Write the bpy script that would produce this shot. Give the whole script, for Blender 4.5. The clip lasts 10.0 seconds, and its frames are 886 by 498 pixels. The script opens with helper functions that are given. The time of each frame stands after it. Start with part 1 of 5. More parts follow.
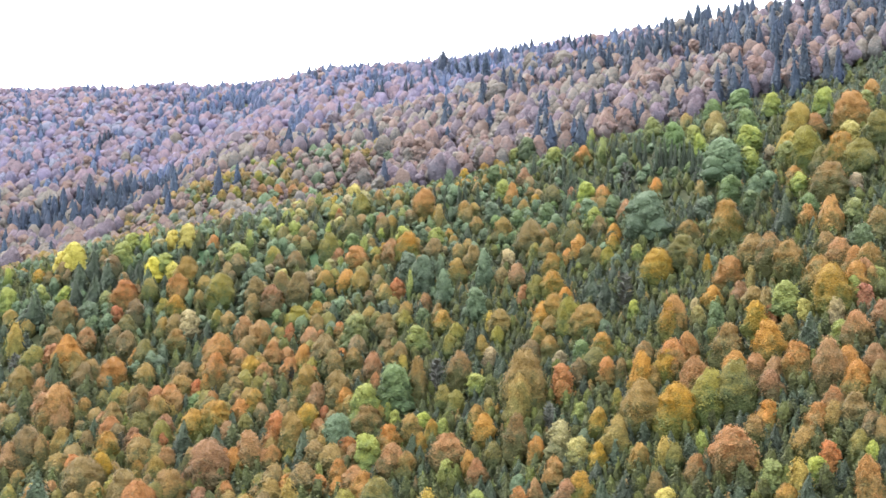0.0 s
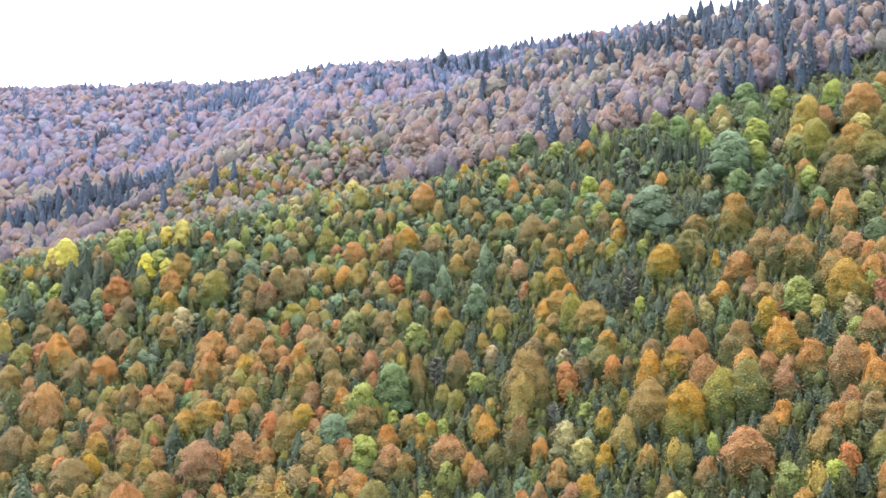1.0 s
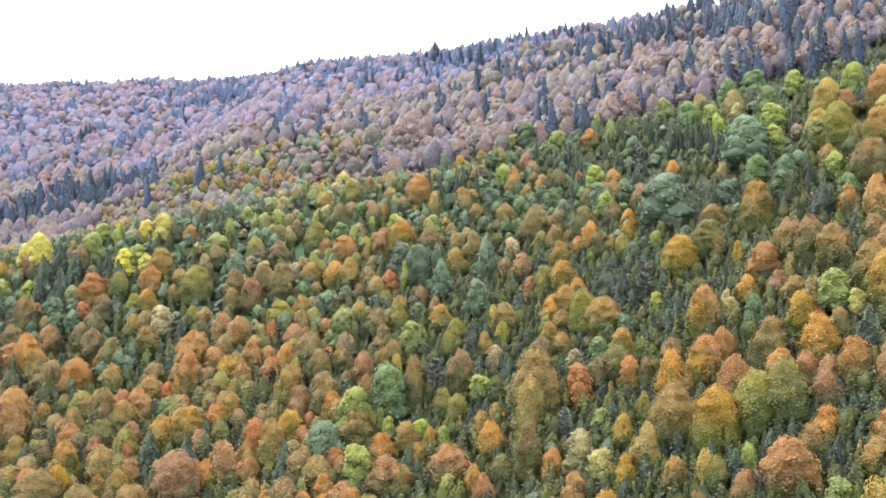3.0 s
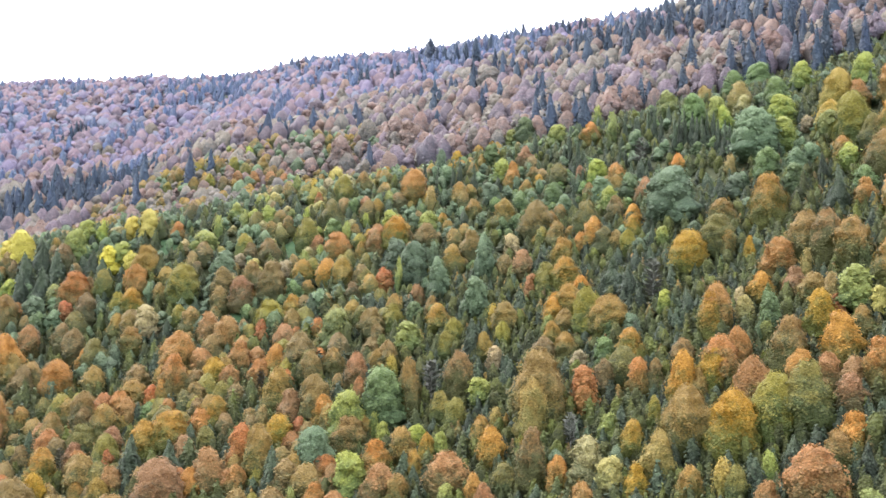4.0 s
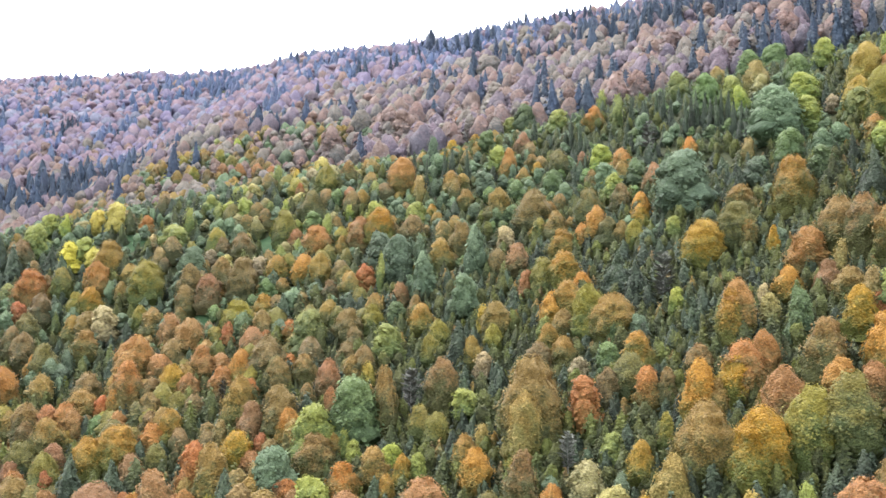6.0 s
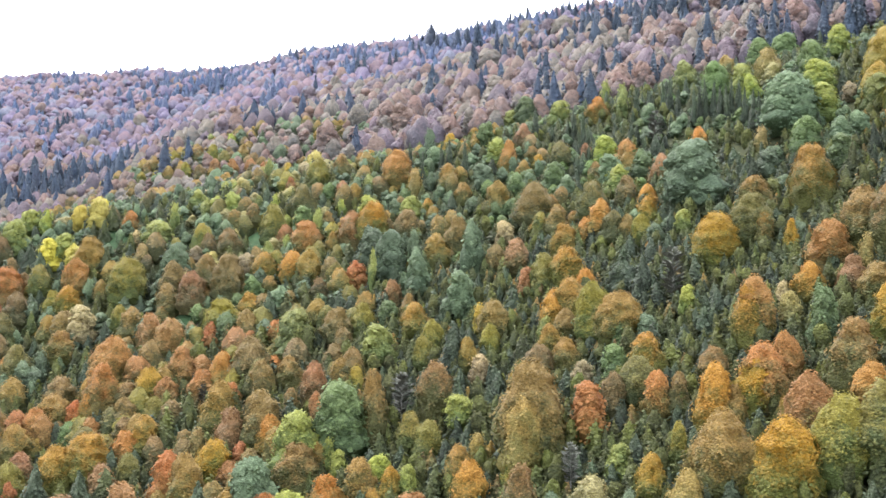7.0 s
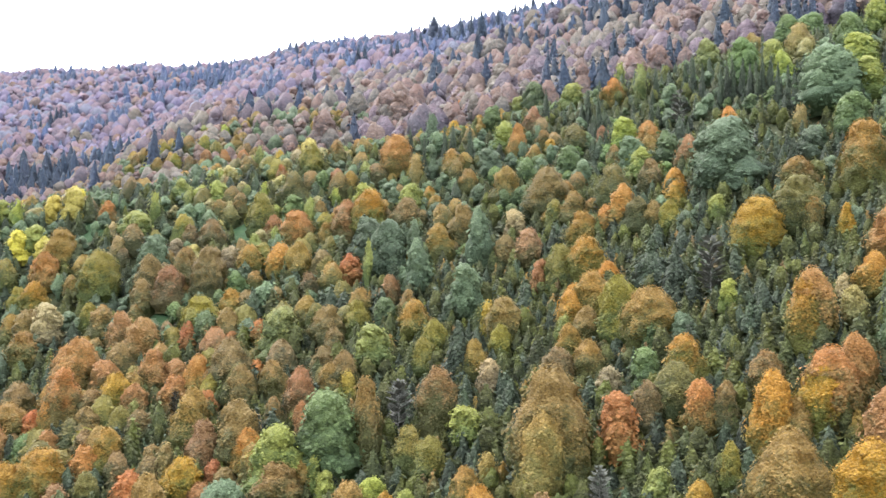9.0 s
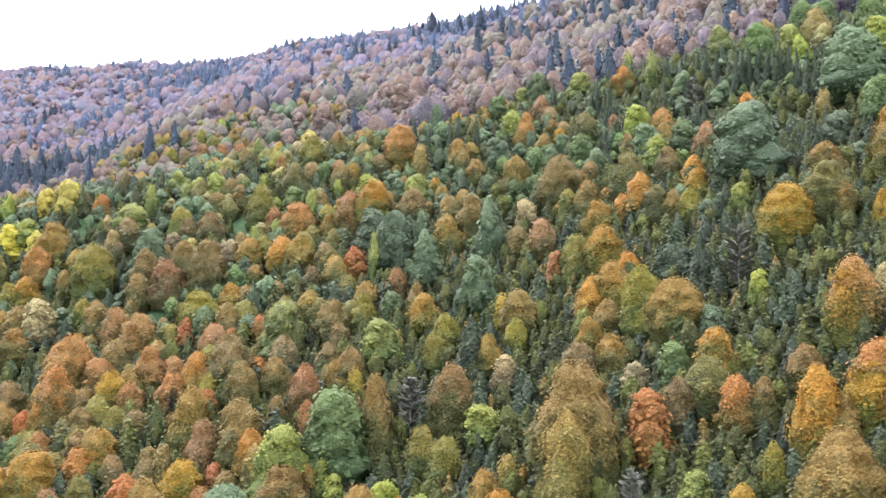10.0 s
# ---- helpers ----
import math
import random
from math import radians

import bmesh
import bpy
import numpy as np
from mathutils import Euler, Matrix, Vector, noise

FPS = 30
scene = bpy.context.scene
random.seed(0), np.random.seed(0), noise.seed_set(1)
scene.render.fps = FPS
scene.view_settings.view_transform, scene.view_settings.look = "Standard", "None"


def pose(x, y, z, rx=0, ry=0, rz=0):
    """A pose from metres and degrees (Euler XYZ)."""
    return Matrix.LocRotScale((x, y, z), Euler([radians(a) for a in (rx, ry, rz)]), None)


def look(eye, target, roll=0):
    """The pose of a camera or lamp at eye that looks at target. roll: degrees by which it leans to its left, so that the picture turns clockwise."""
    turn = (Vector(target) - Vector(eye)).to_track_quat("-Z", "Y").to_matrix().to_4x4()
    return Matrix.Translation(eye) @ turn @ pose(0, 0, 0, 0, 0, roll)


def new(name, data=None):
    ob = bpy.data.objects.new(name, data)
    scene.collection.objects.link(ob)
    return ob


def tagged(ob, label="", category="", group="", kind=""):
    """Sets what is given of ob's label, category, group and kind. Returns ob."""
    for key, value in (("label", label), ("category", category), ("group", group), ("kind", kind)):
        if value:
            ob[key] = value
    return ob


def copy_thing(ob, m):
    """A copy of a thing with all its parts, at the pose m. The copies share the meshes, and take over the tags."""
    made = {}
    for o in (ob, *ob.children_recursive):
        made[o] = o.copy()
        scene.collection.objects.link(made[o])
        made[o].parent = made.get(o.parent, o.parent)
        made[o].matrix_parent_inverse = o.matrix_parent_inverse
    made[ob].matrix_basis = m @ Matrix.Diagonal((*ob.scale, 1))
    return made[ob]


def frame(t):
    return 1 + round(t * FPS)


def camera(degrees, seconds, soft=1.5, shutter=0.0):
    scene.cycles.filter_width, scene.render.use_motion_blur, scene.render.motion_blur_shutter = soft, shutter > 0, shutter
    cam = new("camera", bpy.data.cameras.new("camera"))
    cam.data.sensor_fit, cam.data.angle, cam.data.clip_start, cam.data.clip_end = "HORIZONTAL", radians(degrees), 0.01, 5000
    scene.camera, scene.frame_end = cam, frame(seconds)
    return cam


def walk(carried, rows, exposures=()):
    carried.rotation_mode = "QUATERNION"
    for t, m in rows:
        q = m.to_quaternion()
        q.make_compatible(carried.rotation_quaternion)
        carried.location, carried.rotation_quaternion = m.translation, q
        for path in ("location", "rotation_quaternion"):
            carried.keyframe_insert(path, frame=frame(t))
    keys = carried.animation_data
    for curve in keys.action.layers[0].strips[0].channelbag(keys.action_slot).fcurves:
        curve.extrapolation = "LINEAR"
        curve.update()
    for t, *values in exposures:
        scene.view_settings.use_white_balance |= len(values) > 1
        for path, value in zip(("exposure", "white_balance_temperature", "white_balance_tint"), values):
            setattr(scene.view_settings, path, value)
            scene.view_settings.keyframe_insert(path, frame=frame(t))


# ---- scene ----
cam = camera(44.1, 10.0, soft=1.55)
PATH = [
    (0, (0.349, -0.232, 99.364), (0.343, 1.765, 99.475), 0.3),
    (0.5, (0.216, 5.091, 99.007), (0.211, 7.088, 99.118), 0.3),
    (1, (0.151, 11.366, 98.425), (0.146, 13.363, 98.536), 0.3),
    (1.5, (-0.28, 17.963, 98.129), (-0.282, 19.959, 98.239), 0.3),
    (2, (-0.966, 25.104, 97.811), (-0.964, 27.101, 97.922), 0.3),
    (2.5, (-1.692, 32.416, 97.76), (-1.686, 34.413, 97.87), 0.2),
    (4, (-2.627, 56.575, 97.381), (-2.607, 58.572, 97.491), 0.1),
    (4.5, (-1.285, 65.65, 97.68), (-1.266, 67.647, 97.788), 0.0),
    (5, (0.396, 74.979, 97.776), (0.412, 76.976, 97.884), -0.1),
    (5.5, (2.474, 84.624, 97.928), (2.485, 86.621, 98.036), -0.1),
    (7, (6.428, 113.44, 98.05), (6.431, 115.437, 98.156), -0.1),
    (7.5, (7.1, 122.661, 98.004), (7.1, 124.658, 98.11), -0.1),
    (8, (7.458, 131.73, 98.043), (7.456, 133.728, 98.149), -0.1),
    (8.5, (7.231, 140.094, 97.988), (7.228, 142.091, 98.092), -0.1),
    (9, (6.286, 146.584, 97.667), (6.284, 148.581, 97.772), -0.1),
    (9.5, (4.558, 153.414, 97.29), (4.56, 155.411, 97.393), -0.2),
    (10, (3.019, 158.679, 96.695), (3.024, 160.676, 96.797), -0.3),
]
walk(cam, [(t, look(eye, target, roll)) for t, eye, target, roll in PATH], exposures=((0, 1.93), (5, 1.9), (10, 1.84)))

# ---- light: a bright overcast day ----
SUN_EL, SUN_AZ = radians(58), radians(-35)
world = bpy.data.worlds.new("overcast_sky")
scene.world = world
world.use_nodes = True
wn = world.node_tree.nodes
wl = world.node_tree.links
sky = wn.new("ShaderNodeTexSky")
sky.sky_type = "NISHITA"
sky.sun_disc = False
sky.sun_elevation, sky.sun_rotation = SUN_EL, SUN_AZ
sky.dust_density, sky.air_density, sky.ozone_density = 4.0, 1.0, 1.0
cloud = wn.new("ShaderNodeMixRGB")
cloud.inputs[0].default_value = 0.75
cloud.inputs[2].default_value = (9.6, 10.0, 10.8, 1)
wl.new(sky.outputs[0], cloud.inputs[1])
wl.new(cloud.outputs[0], wn["Background"].inputs[0])
wn["Background"].inputs[1].default_value = 0.126
sun_data = bpy.data.lights.new("sun", "SUN")
sun_data.energy, sun_data.angle, sun_data.color = 0.9, radians(25), (1.0, 0.96, 0.9)
sun = new("sun", sun_data)
sun_dir = Vector((math.sin(SUN_AZ) * math.cos(SUN_EL), math.cos(SUN_AZ) * math.cos(SUN_EL), math.sin(SUN_EL)))
sun.matrix_world = look(sun_dir * 900, (0, 0, 0))

# ---- materials ----
def leaf_material(name, tip, low, rough=0.6, turn=0.55, through_light=0.25, flat=1.35, grain=1.6, depth=0.3, vary=0.35):
    """Foliage: tip is the colour of the outer leaves near the crown's top, turned on broadleaf trees and brightened as
    if lit from above; low that of the darker leaves further down, which have not turned yet.
    """
    m = bpy.data.materials.new(name)
    m.use_nodes = True
    n, l = m.node_tree.nodes, m.node_tree.links
    n.clear()
    out = n.new("ShaderNodeOutputMaterial")
    geo = n.new("ShaderNodeNewGeometry")
    info = n.new("ShaderNodeObjectInfo")
    up = n.new("ShaderNodeAttribute")
    up.attribute_name = "crown"
    tint = n.new("ShaderNodeAttribute")
    tint.attribute_name = "tint"

    def math_node(op, a, b, clamp=False):
        k = n.new("ShaderNodeMath")
        k.operation, k.use_clamp = op, clamp
        for i, v in enumerate((a, b)):
            if isinstance(v, (int, float)):
                k.inputs[i].default_value = v
            else:
                l.new(v, k.inputs[i])
        return k.outputs[0]

    who = math_node("FRACT", math_node("ADD", info.outputs["Random"], tint.outputs["Fac"]), 0)
    patch = n.new("ShaderNodeTexNoise")
    patch.inputs["Scale"].default_value = 0.33
    patch.inputs["Detail"].default_value = 3.0
    l.new(geo.outputs["Position"], patch.inputs["Vector"])
    leaf = geo.outputs["Random Per Island"]
    # crown height drives the mix, so top light is partly put into the colour
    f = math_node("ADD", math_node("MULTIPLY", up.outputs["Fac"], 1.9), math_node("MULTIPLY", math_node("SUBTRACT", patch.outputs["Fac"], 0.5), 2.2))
    # sprays of leaves, flatter than they are wide, each with a tone of its own
    squash = n.new("ShaderNodeMapping")
    squash.inputs["Scale"].default_value = (1.0, 1.0, flat)
    l.new(geo.outputs["Position"], squash.inputs["Vector"])
    spray = n.new("ShaderNodeTexVoronoi")
    spray.inputs["Scale"].default_value = grain
    l.new(squash.outputs[0], spray.inputs["Vector"])
    fine = n.new("ShaderNodeTexNoise")
    fine.inputs["Scale"].default_value, fine.inputs["Detail"].default_value = grain * 1.75, 4.0
    l.new(squash.outputs[0], fine.inputs["Vector"])
    tone = n.new("ShaderNodeSeparateColor")
    l.new(spray.outputs["Color"], tone.inputs[0])
    relief = math_node("SUBTRACT", math_node("MULTIPLY", fine.outputs["Fac"], 1.1), spray.outputs["Distance"])
    bump = n.new("ShaderNodeBump")
    bump.inputs["Strength"].default_value, bump.inputs["Distance"].default_value = 1.0, depth
    l.new(relief, bump.inputs["Height"])
    leaf = math_node("ADD", math_node("MULTIPLY", leaf, 0.45), math_node("MULTIPLY", tone.outputs[0], 0.55))
    f = math_node("ADD", f, math_node("MULTIPLY", math_node("SUBTRACT", leaf, 0.5), 0.7))
    f = math_node("ADD", f, math_node("MULTIPLY", math_node("SUBTRACT", who, 0.5), 0.45))
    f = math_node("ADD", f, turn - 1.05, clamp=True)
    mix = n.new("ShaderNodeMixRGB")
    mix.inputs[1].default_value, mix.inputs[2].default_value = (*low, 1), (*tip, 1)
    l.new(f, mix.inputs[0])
    hsv = n.new("ShaderNodeHueSaturation")
    l.new(mix.outputs[0], hsv.inputs["Color"])
    l.new(math_node("ADD", 0.491, math_node("MULTIPLY", who, 0.02)), hsv.inputs["Hue"])
    who2 = math_node("FRACT", math_node("MULTIPLY", who, 7.31), 0)
    l.new(math_node("ADD", 0.90, math_node("MULTIPLY", who2, 0.2)), hsv.inputs["Saturation"])
    val = math_node("ADD", math_node("MULTIPLY", leaf, 0.4), math_node("ADD", 0.685 - vary / 2, math_node("MULTIPLY", who2, vary)))
    # leaf tips, and the shade of the gaps between them, put into the colour
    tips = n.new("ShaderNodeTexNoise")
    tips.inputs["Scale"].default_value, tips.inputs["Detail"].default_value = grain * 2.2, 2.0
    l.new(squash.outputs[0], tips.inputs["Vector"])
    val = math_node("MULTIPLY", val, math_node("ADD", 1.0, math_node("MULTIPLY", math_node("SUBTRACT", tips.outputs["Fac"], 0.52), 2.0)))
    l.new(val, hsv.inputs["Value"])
    b = n.new("ShaderNodeBsdfPrincipled")
    b.inputs["Roughness"].default_value = rough
    b.inputs["Specular IOR Level"].default_value = 0.25
    l.new(hsv.outputs[0], b.inputs["Base Color"])
    l.new(bump.outputs[0], b.inputs["Normal"])
    tr = n.new("ShaderNodeBsdfTranslucent")
    l.new(hsv.outputs[0], tr.inputs["Color"])
    sh = n.new("ShaderNodeMixShader")
    sh.inputs[0].default_value = through_light
    l.new(b.outputs[0], sh.inputs[1])
    l.new(tr.outputs[0], sh.inputs[2])
    l.new(sh.outputs[0], out.inputs["Surface"])
    return m


def plain_material(name, dark, light, scale, rough=0.9, bump=0.4, stretch=(1, 1, 1)):
    """Bark, soil and grass: two colours mixed by noise at two scales, with fine relief."""
    m = bpy.data.materials.new(name)
    m.use_nodes = True
    n, l = m.node_tree.nodes, m.node_tree.links
    b = n["Principled BSDF"]
    b.inputs["Roughness"].default_value = rough
    b.inputs["Specular IOR Level"].default_value = 0.2
    coord = n.new("ShaderNodeTexCoord")
    mp = n.new("ShaderNodeMapping")
    mp.inputs["Scale"].default_value = stretch
    l.new(coord.outputs["Object"], mp.inputs["Vector"])
    a = n.new("ShaderNodeTexNoise")
    a.inputs["Scale"].default_value, a.inputs["Detail"].default_value = scale, 6
    c = n.new("ShaderNodeTexNoise")
    c.inputs["Scale"].default_value, c.inputs["Detail"].default_value = scale * 7, 4
    for k in (a, c):
        l.new(mp.outputs[0], k.inputs["Vector"])
    add = n.new("ShaderNodeMath")
    add.operation = "MULTIPLY_ADD"
    l.new(c.outputs["Fac"], add.inputs[0])
    add.inputs[1].default_value = 0.5
    l.new(a.outputs["Fac"], add.inputs[2])
    ramp = n.new("ShaderNodeValToRGB")
    ramp.color_ramp.elements[0].position, ramp.color_ramp.elements[1].position = 0.55, 0.95
    ramp.color_ramp.elements[0].color, ramp.color_ramp.elements[1].color = (*dark, 1), (*light, 1)
    l.new(add.outputs[0], ramp.inputs[0])
    l.new(ramp.outputs[0], b.inputs["Base Color"])
    bp = n.new("ShaderNodeBump")
    bp.inputs["Strength"].default_value = bump
    l.new(add.outputs[0], bp.inputs["Height"])
    l.new(bp.outputs[0], b.inputs["Normal"])
    return m


BARK = plain_material("grey_beech_bark", (0.10, 0.085, 0.07), (0.22, 0.20, 0.17), 1.2, stretch=(3, 3, 0.6))
DARK_BARK = plain_material("dark_conifer_bark", (0.05, 0.038, 0.03), (0.12, 0.09, 0.07), 1.5, stretch=(3, 3, 0.6))
PALE_BARK = plain_material("bleached_dead_wood", (0.13, 0.125, 0.115), (0.26, 0.25, 0.235), 1.5, stretch=(3, 3, 0.6))
SOIL = plain_material("leaf_litter_and_undergrowth", (0.024, 0.033, 0.013), (0.052, 0.055, 0.024), 0.3)
GRASS = plain_material("meadow_grass", (0.022, 0.05, 0.02), (0.045, 0.085, 0.036), 0.4)

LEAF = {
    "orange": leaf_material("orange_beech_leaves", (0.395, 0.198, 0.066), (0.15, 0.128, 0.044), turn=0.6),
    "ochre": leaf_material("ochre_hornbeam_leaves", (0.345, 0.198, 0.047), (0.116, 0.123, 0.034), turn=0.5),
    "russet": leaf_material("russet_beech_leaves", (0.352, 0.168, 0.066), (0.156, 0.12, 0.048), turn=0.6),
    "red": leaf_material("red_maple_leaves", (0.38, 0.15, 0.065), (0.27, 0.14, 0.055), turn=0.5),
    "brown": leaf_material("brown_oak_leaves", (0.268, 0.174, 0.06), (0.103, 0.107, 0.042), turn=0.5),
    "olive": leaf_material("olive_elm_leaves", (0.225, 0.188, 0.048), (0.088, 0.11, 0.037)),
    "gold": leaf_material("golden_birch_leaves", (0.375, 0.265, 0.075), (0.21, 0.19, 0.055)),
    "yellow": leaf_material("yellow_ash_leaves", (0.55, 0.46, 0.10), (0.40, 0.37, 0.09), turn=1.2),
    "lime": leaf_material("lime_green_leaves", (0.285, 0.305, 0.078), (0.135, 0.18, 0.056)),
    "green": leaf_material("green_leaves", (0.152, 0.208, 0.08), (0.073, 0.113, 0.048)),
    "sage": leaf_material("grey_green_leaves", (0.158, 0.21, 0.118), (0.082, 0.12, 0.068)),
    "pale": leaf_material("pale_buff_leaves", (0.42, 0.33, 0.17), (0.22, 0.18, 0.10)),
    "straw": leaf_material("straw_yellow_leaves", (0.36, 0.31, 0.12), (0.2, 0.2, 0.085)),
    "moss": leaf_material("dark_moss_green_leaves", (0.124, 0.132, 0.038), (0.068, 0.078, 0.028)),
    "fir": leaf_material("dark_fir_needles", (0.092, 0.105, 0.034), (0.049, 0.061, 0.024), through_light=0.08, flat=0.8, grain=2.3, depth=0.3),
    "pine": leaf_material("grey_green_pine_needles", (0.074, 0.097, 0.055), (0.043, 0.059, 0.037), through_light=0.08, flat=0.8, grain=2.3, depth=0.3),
    # spruce needles with haze put into the colour: bluer, and paler when far
    "spruce": leaf_material("hazed_spruce_needles", (0.048, 0.068, 0.102), (0.038, 0.055, 0.084), through_light=0.03, flat=0.8, grain=1.2, depth=0.4, vary=0.14),
    "hazy_spruce": leaf_material("far_hazed_spruce_needles", (0.088, 0.118, 0.195), (0.075, 0.102, 0.172), through_light=0.03, flat=0.8, grain=1.2, depth=0.4, vary=0.14),
    # bluish grey beech crowns, with distance haze put into the colour
    "grey": leaf_material("hazed_grey_leaves", (0.24, 0.245, 0.315), (0.195, 0.205, 0.275), through_light=0.42, grain=0.9, depth=0.12, vary=0.14),
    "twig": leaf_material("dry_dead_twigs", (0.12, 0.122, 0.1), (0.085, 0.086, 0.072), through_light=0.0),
    # from mauve to dun, distance haze is put into the leaf colours as blue
    "mauve": leaf_material("hazed_mauve_brown_leaves", (0.268, 0.188, 0.215), (0.18, 0.15, 0.195), through_light=0.35, grain=0.9, depth=0.12, vary=0.14),
    "plum": leaf_material("hazed_plum_brown_leaves", (0.178, 0.135, 0.155), (0.12, 0.105, 0.13), grain=0.9, depth=0.12, vary=0.2),
    "lilac": leaf_material("hazed_lilac_grey_leaves", (0.252, 0.212, 0.295), (0.195, 0.178, 0.27), through_light=0.42, grain=0.9, depth=0.12, vary=0.14),
    "rust": leaf_material("hazed_rust_leaves", (0.228, 0.15, 0.125), (0.138, 0.112, 0.105), through_light=0.25, grain=0.9, depth=0.12, vary=0.14),
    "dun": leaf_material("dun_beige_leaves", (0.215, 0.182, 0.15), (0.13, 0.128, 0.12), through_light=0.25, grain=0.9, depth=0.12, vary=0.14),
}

# ---- the mountainside ----
def softplus(v, k):
    return k * np.logaddexp(0, np.asarray(v, float) / k)


def soft_min(a, b, k):
    return -k * np.logaddexp(-np.asarray(a, float) / k, -np.asarray(b, float) / k)


def near_slope(x, y):
    u, v = x / 100, (y - 400) / 100
    return 86.3 + 35.1 * u + 44.3 * v + 5.0 * u * u * np.exp(-u * u / 12) - 8.5 * u * v * np.exp(-u * u / 12) + 0.7 * v * v


def ground(x, y):
    """The height of the ground: a near shoulder that ends at a brow, a bench behind it, and the higher slopes up to the skyline."""
    x, y = np.asarray(x, float), np.asarray(y, float)
    brow = 560.6 + 0.034 * x - 1.224 * softplus(x - 120, 15)
    near = soft_min(near_slope(x, y), near_slope(x, brow) + 0.143 * (y - brow), 3.0)
    middle = -51.0 + 0.279 * x + 0.321 * y + 0.000285 * x * x * np.exp(-(x / 600) ** 2)
    middle = middle - 0.34 * softplus(-(x + 198 + 0.041 * (y - 860)), 12)
    middle = middle + 17 * np.exp(-(((x + 135) / 95) ** 2) - ((y - 860) / 120) ** 2)
    left = -115.5 + 0.080 * x + 0.322 * y
    high = -soft_min(-middle, -left, 4.0)
    for nx, ny, x0, y0 in ((0.899, 0.44, 151, 1279), (0.819, 0.574, -35, 1683), (0.403, 0.915, -648, 2186)):
        high = high - 0.62 * softplus(nx * (x - x0) + ny * (y - y0), 14)
    z = -soft_min(-near, -high, 4.0)
    z = -soft_min(-z, np.full_like(z, 60.0), 8.0)
    far = np.clip((y - 550) / 600, 0, 1)
    z = z + (1.0 + 3.0 * far) * (np.sin(x / 31 + 0.7 * np.sin(y / 47)) * np.cos(y / 37 + x / 90))
    return z


def axis_steps(stops):
    out = []
    for a, b, step in stops:
        out += list(np.arange(a, b, step))
    return np.array(out + [stops[-1][1]], float)


def grid_mesh(name, xs, ys, height):
    gx, gy = np.meshgrid(xs, ys)
    verts = np.stack([gx, gy, height(gx, gy)], -1).reshape(-1, 3)
    nx, ny = len(xs), len(ys)
    i = (np.arange(ny - 1)[:, None] * nx + np.arange(nx - 1)[None]).ravel()
    faces = np.stack([i, i + 1, i + nx + 1, i + nx], -1)
    me = bpy.data.meshes.new(name)
    me.from_pydata(verts.tolist(), [], faces.tolist())
    me.polygons.foreach_set("use_smooth", np.ones(len(faces), bool))
    return me


terrain = new("ground", grid_mesh("ground", axis_steps(((-4500, -900, 120), (-900, -260, 20), (-260, 260, 6), (260, 900, 20), (900, 4500, 120))),
                                  axis_steps(((-2500, 100, 100), (100, 620, 6), (620, 1400, 20), (1400, 2700, 30), (2700, 4800, 150))), ground))
terrain.data.materials.append(SOIL)
tagged(terrain, "steep forested mountainside covered in leaf litter and undergrowth", "hillside", kind="structure")

# ---- tree shapes, in metres at a reference size ----
class Shape:
    """Quads with, at each vertex, how high in the crown it sits (0 to 1)."""

    def __init__(self):
        self.v, self.f, self.c, self.soft = [], [], [], []

    def quad(self, pts, c):
        i = len(self.v)
        self.v += pts
        self.c += [c] * len(pts)
        self.f.append((i, i + 1, i + 2, i + 3))
        self.soft.append(False)

    def rings(self, rings, cs):
        """A closed skin through rings of equal count."""
        i, n = len(self.v), len(rings[0])
        for r, c in zip(rings, cs):
            self.v += r
            self.c += [c] * n
        for k in range(len(rings) - 1):
            for j in range(n):
                a, b = i + k * n + j, i + k * n + (j + 1) % n
                self.f.append((a, b, b + n, a + n))
                self.soft.append(True)

    def add(self, other, at, low, high):
        """Joins another shape on, moved to at; its crown heights become low to high."""
        i = len(self.v)
        self.v += [p + at for p in other.v]
        self.c += [low + (high - low) * c for c in other.c]
        self.f += [tuple(k + i for k in f) for f in other.f]
        self.soft += other.soft

    def spread(self, width):
        """Widens or narrows the shape until its outermost tenth lies at the given width."""
        r = np.sort([math.hypot(p[0], p[1]) for p in self.v])
        k = width / 2 / float(r[int(len(r) * 0.9):].mean())
        self.v = [Vector((p[0] * k, p[1] * k, p[2])) for p in self.v]
        return self

    def mesh(self, name):
        me = bpy.data.meshes.new(name)
        me.from_pydata([tuple(p) for p in self.v], [], self.f)
        me.attributes.new("crown", "FLOAT", "POINT").data.foreach_set("value", np.array(self.c, np.float32))
        me.polygons.foreach_set("use_smooth", np.array(self.soft, bool))
        me.update()
        return me

    def arrays(self):
        return np.array([tuple(p) for p in self.v], float), np.array(self.f, int), np.array(self.c, float), np.array(self.soft, bool)


def tube(shape, a, b, ra, rb, sides=6):
    a, b = Vector(a), Vector(b)
    axis = (b - a).normalized()
    s = axis.orthogonal().normalized()
    t = axis.cross(s)
    ring = lambda p, r: [p + r * (math.cos(k * math.tau / sides) * s + math.sin(k * math.tau / sides) * t) for k in range(sides)]  # noqa: E731
    shape.rings([ring(a, ra), ring(a.lerp(b, 0.5), (ra + rb) / 2), ring(b, rb)], [0, 0, 0])


def dome(q):
    """A full crown, widest a third of the way up and rounded above."""
    return (1 - ((q - 0.3) / 0.7) ** 2) ** 0.55 if q > 0.3 else 1 - 0.35 * ((0.3 - q) / 0.3) ** 2


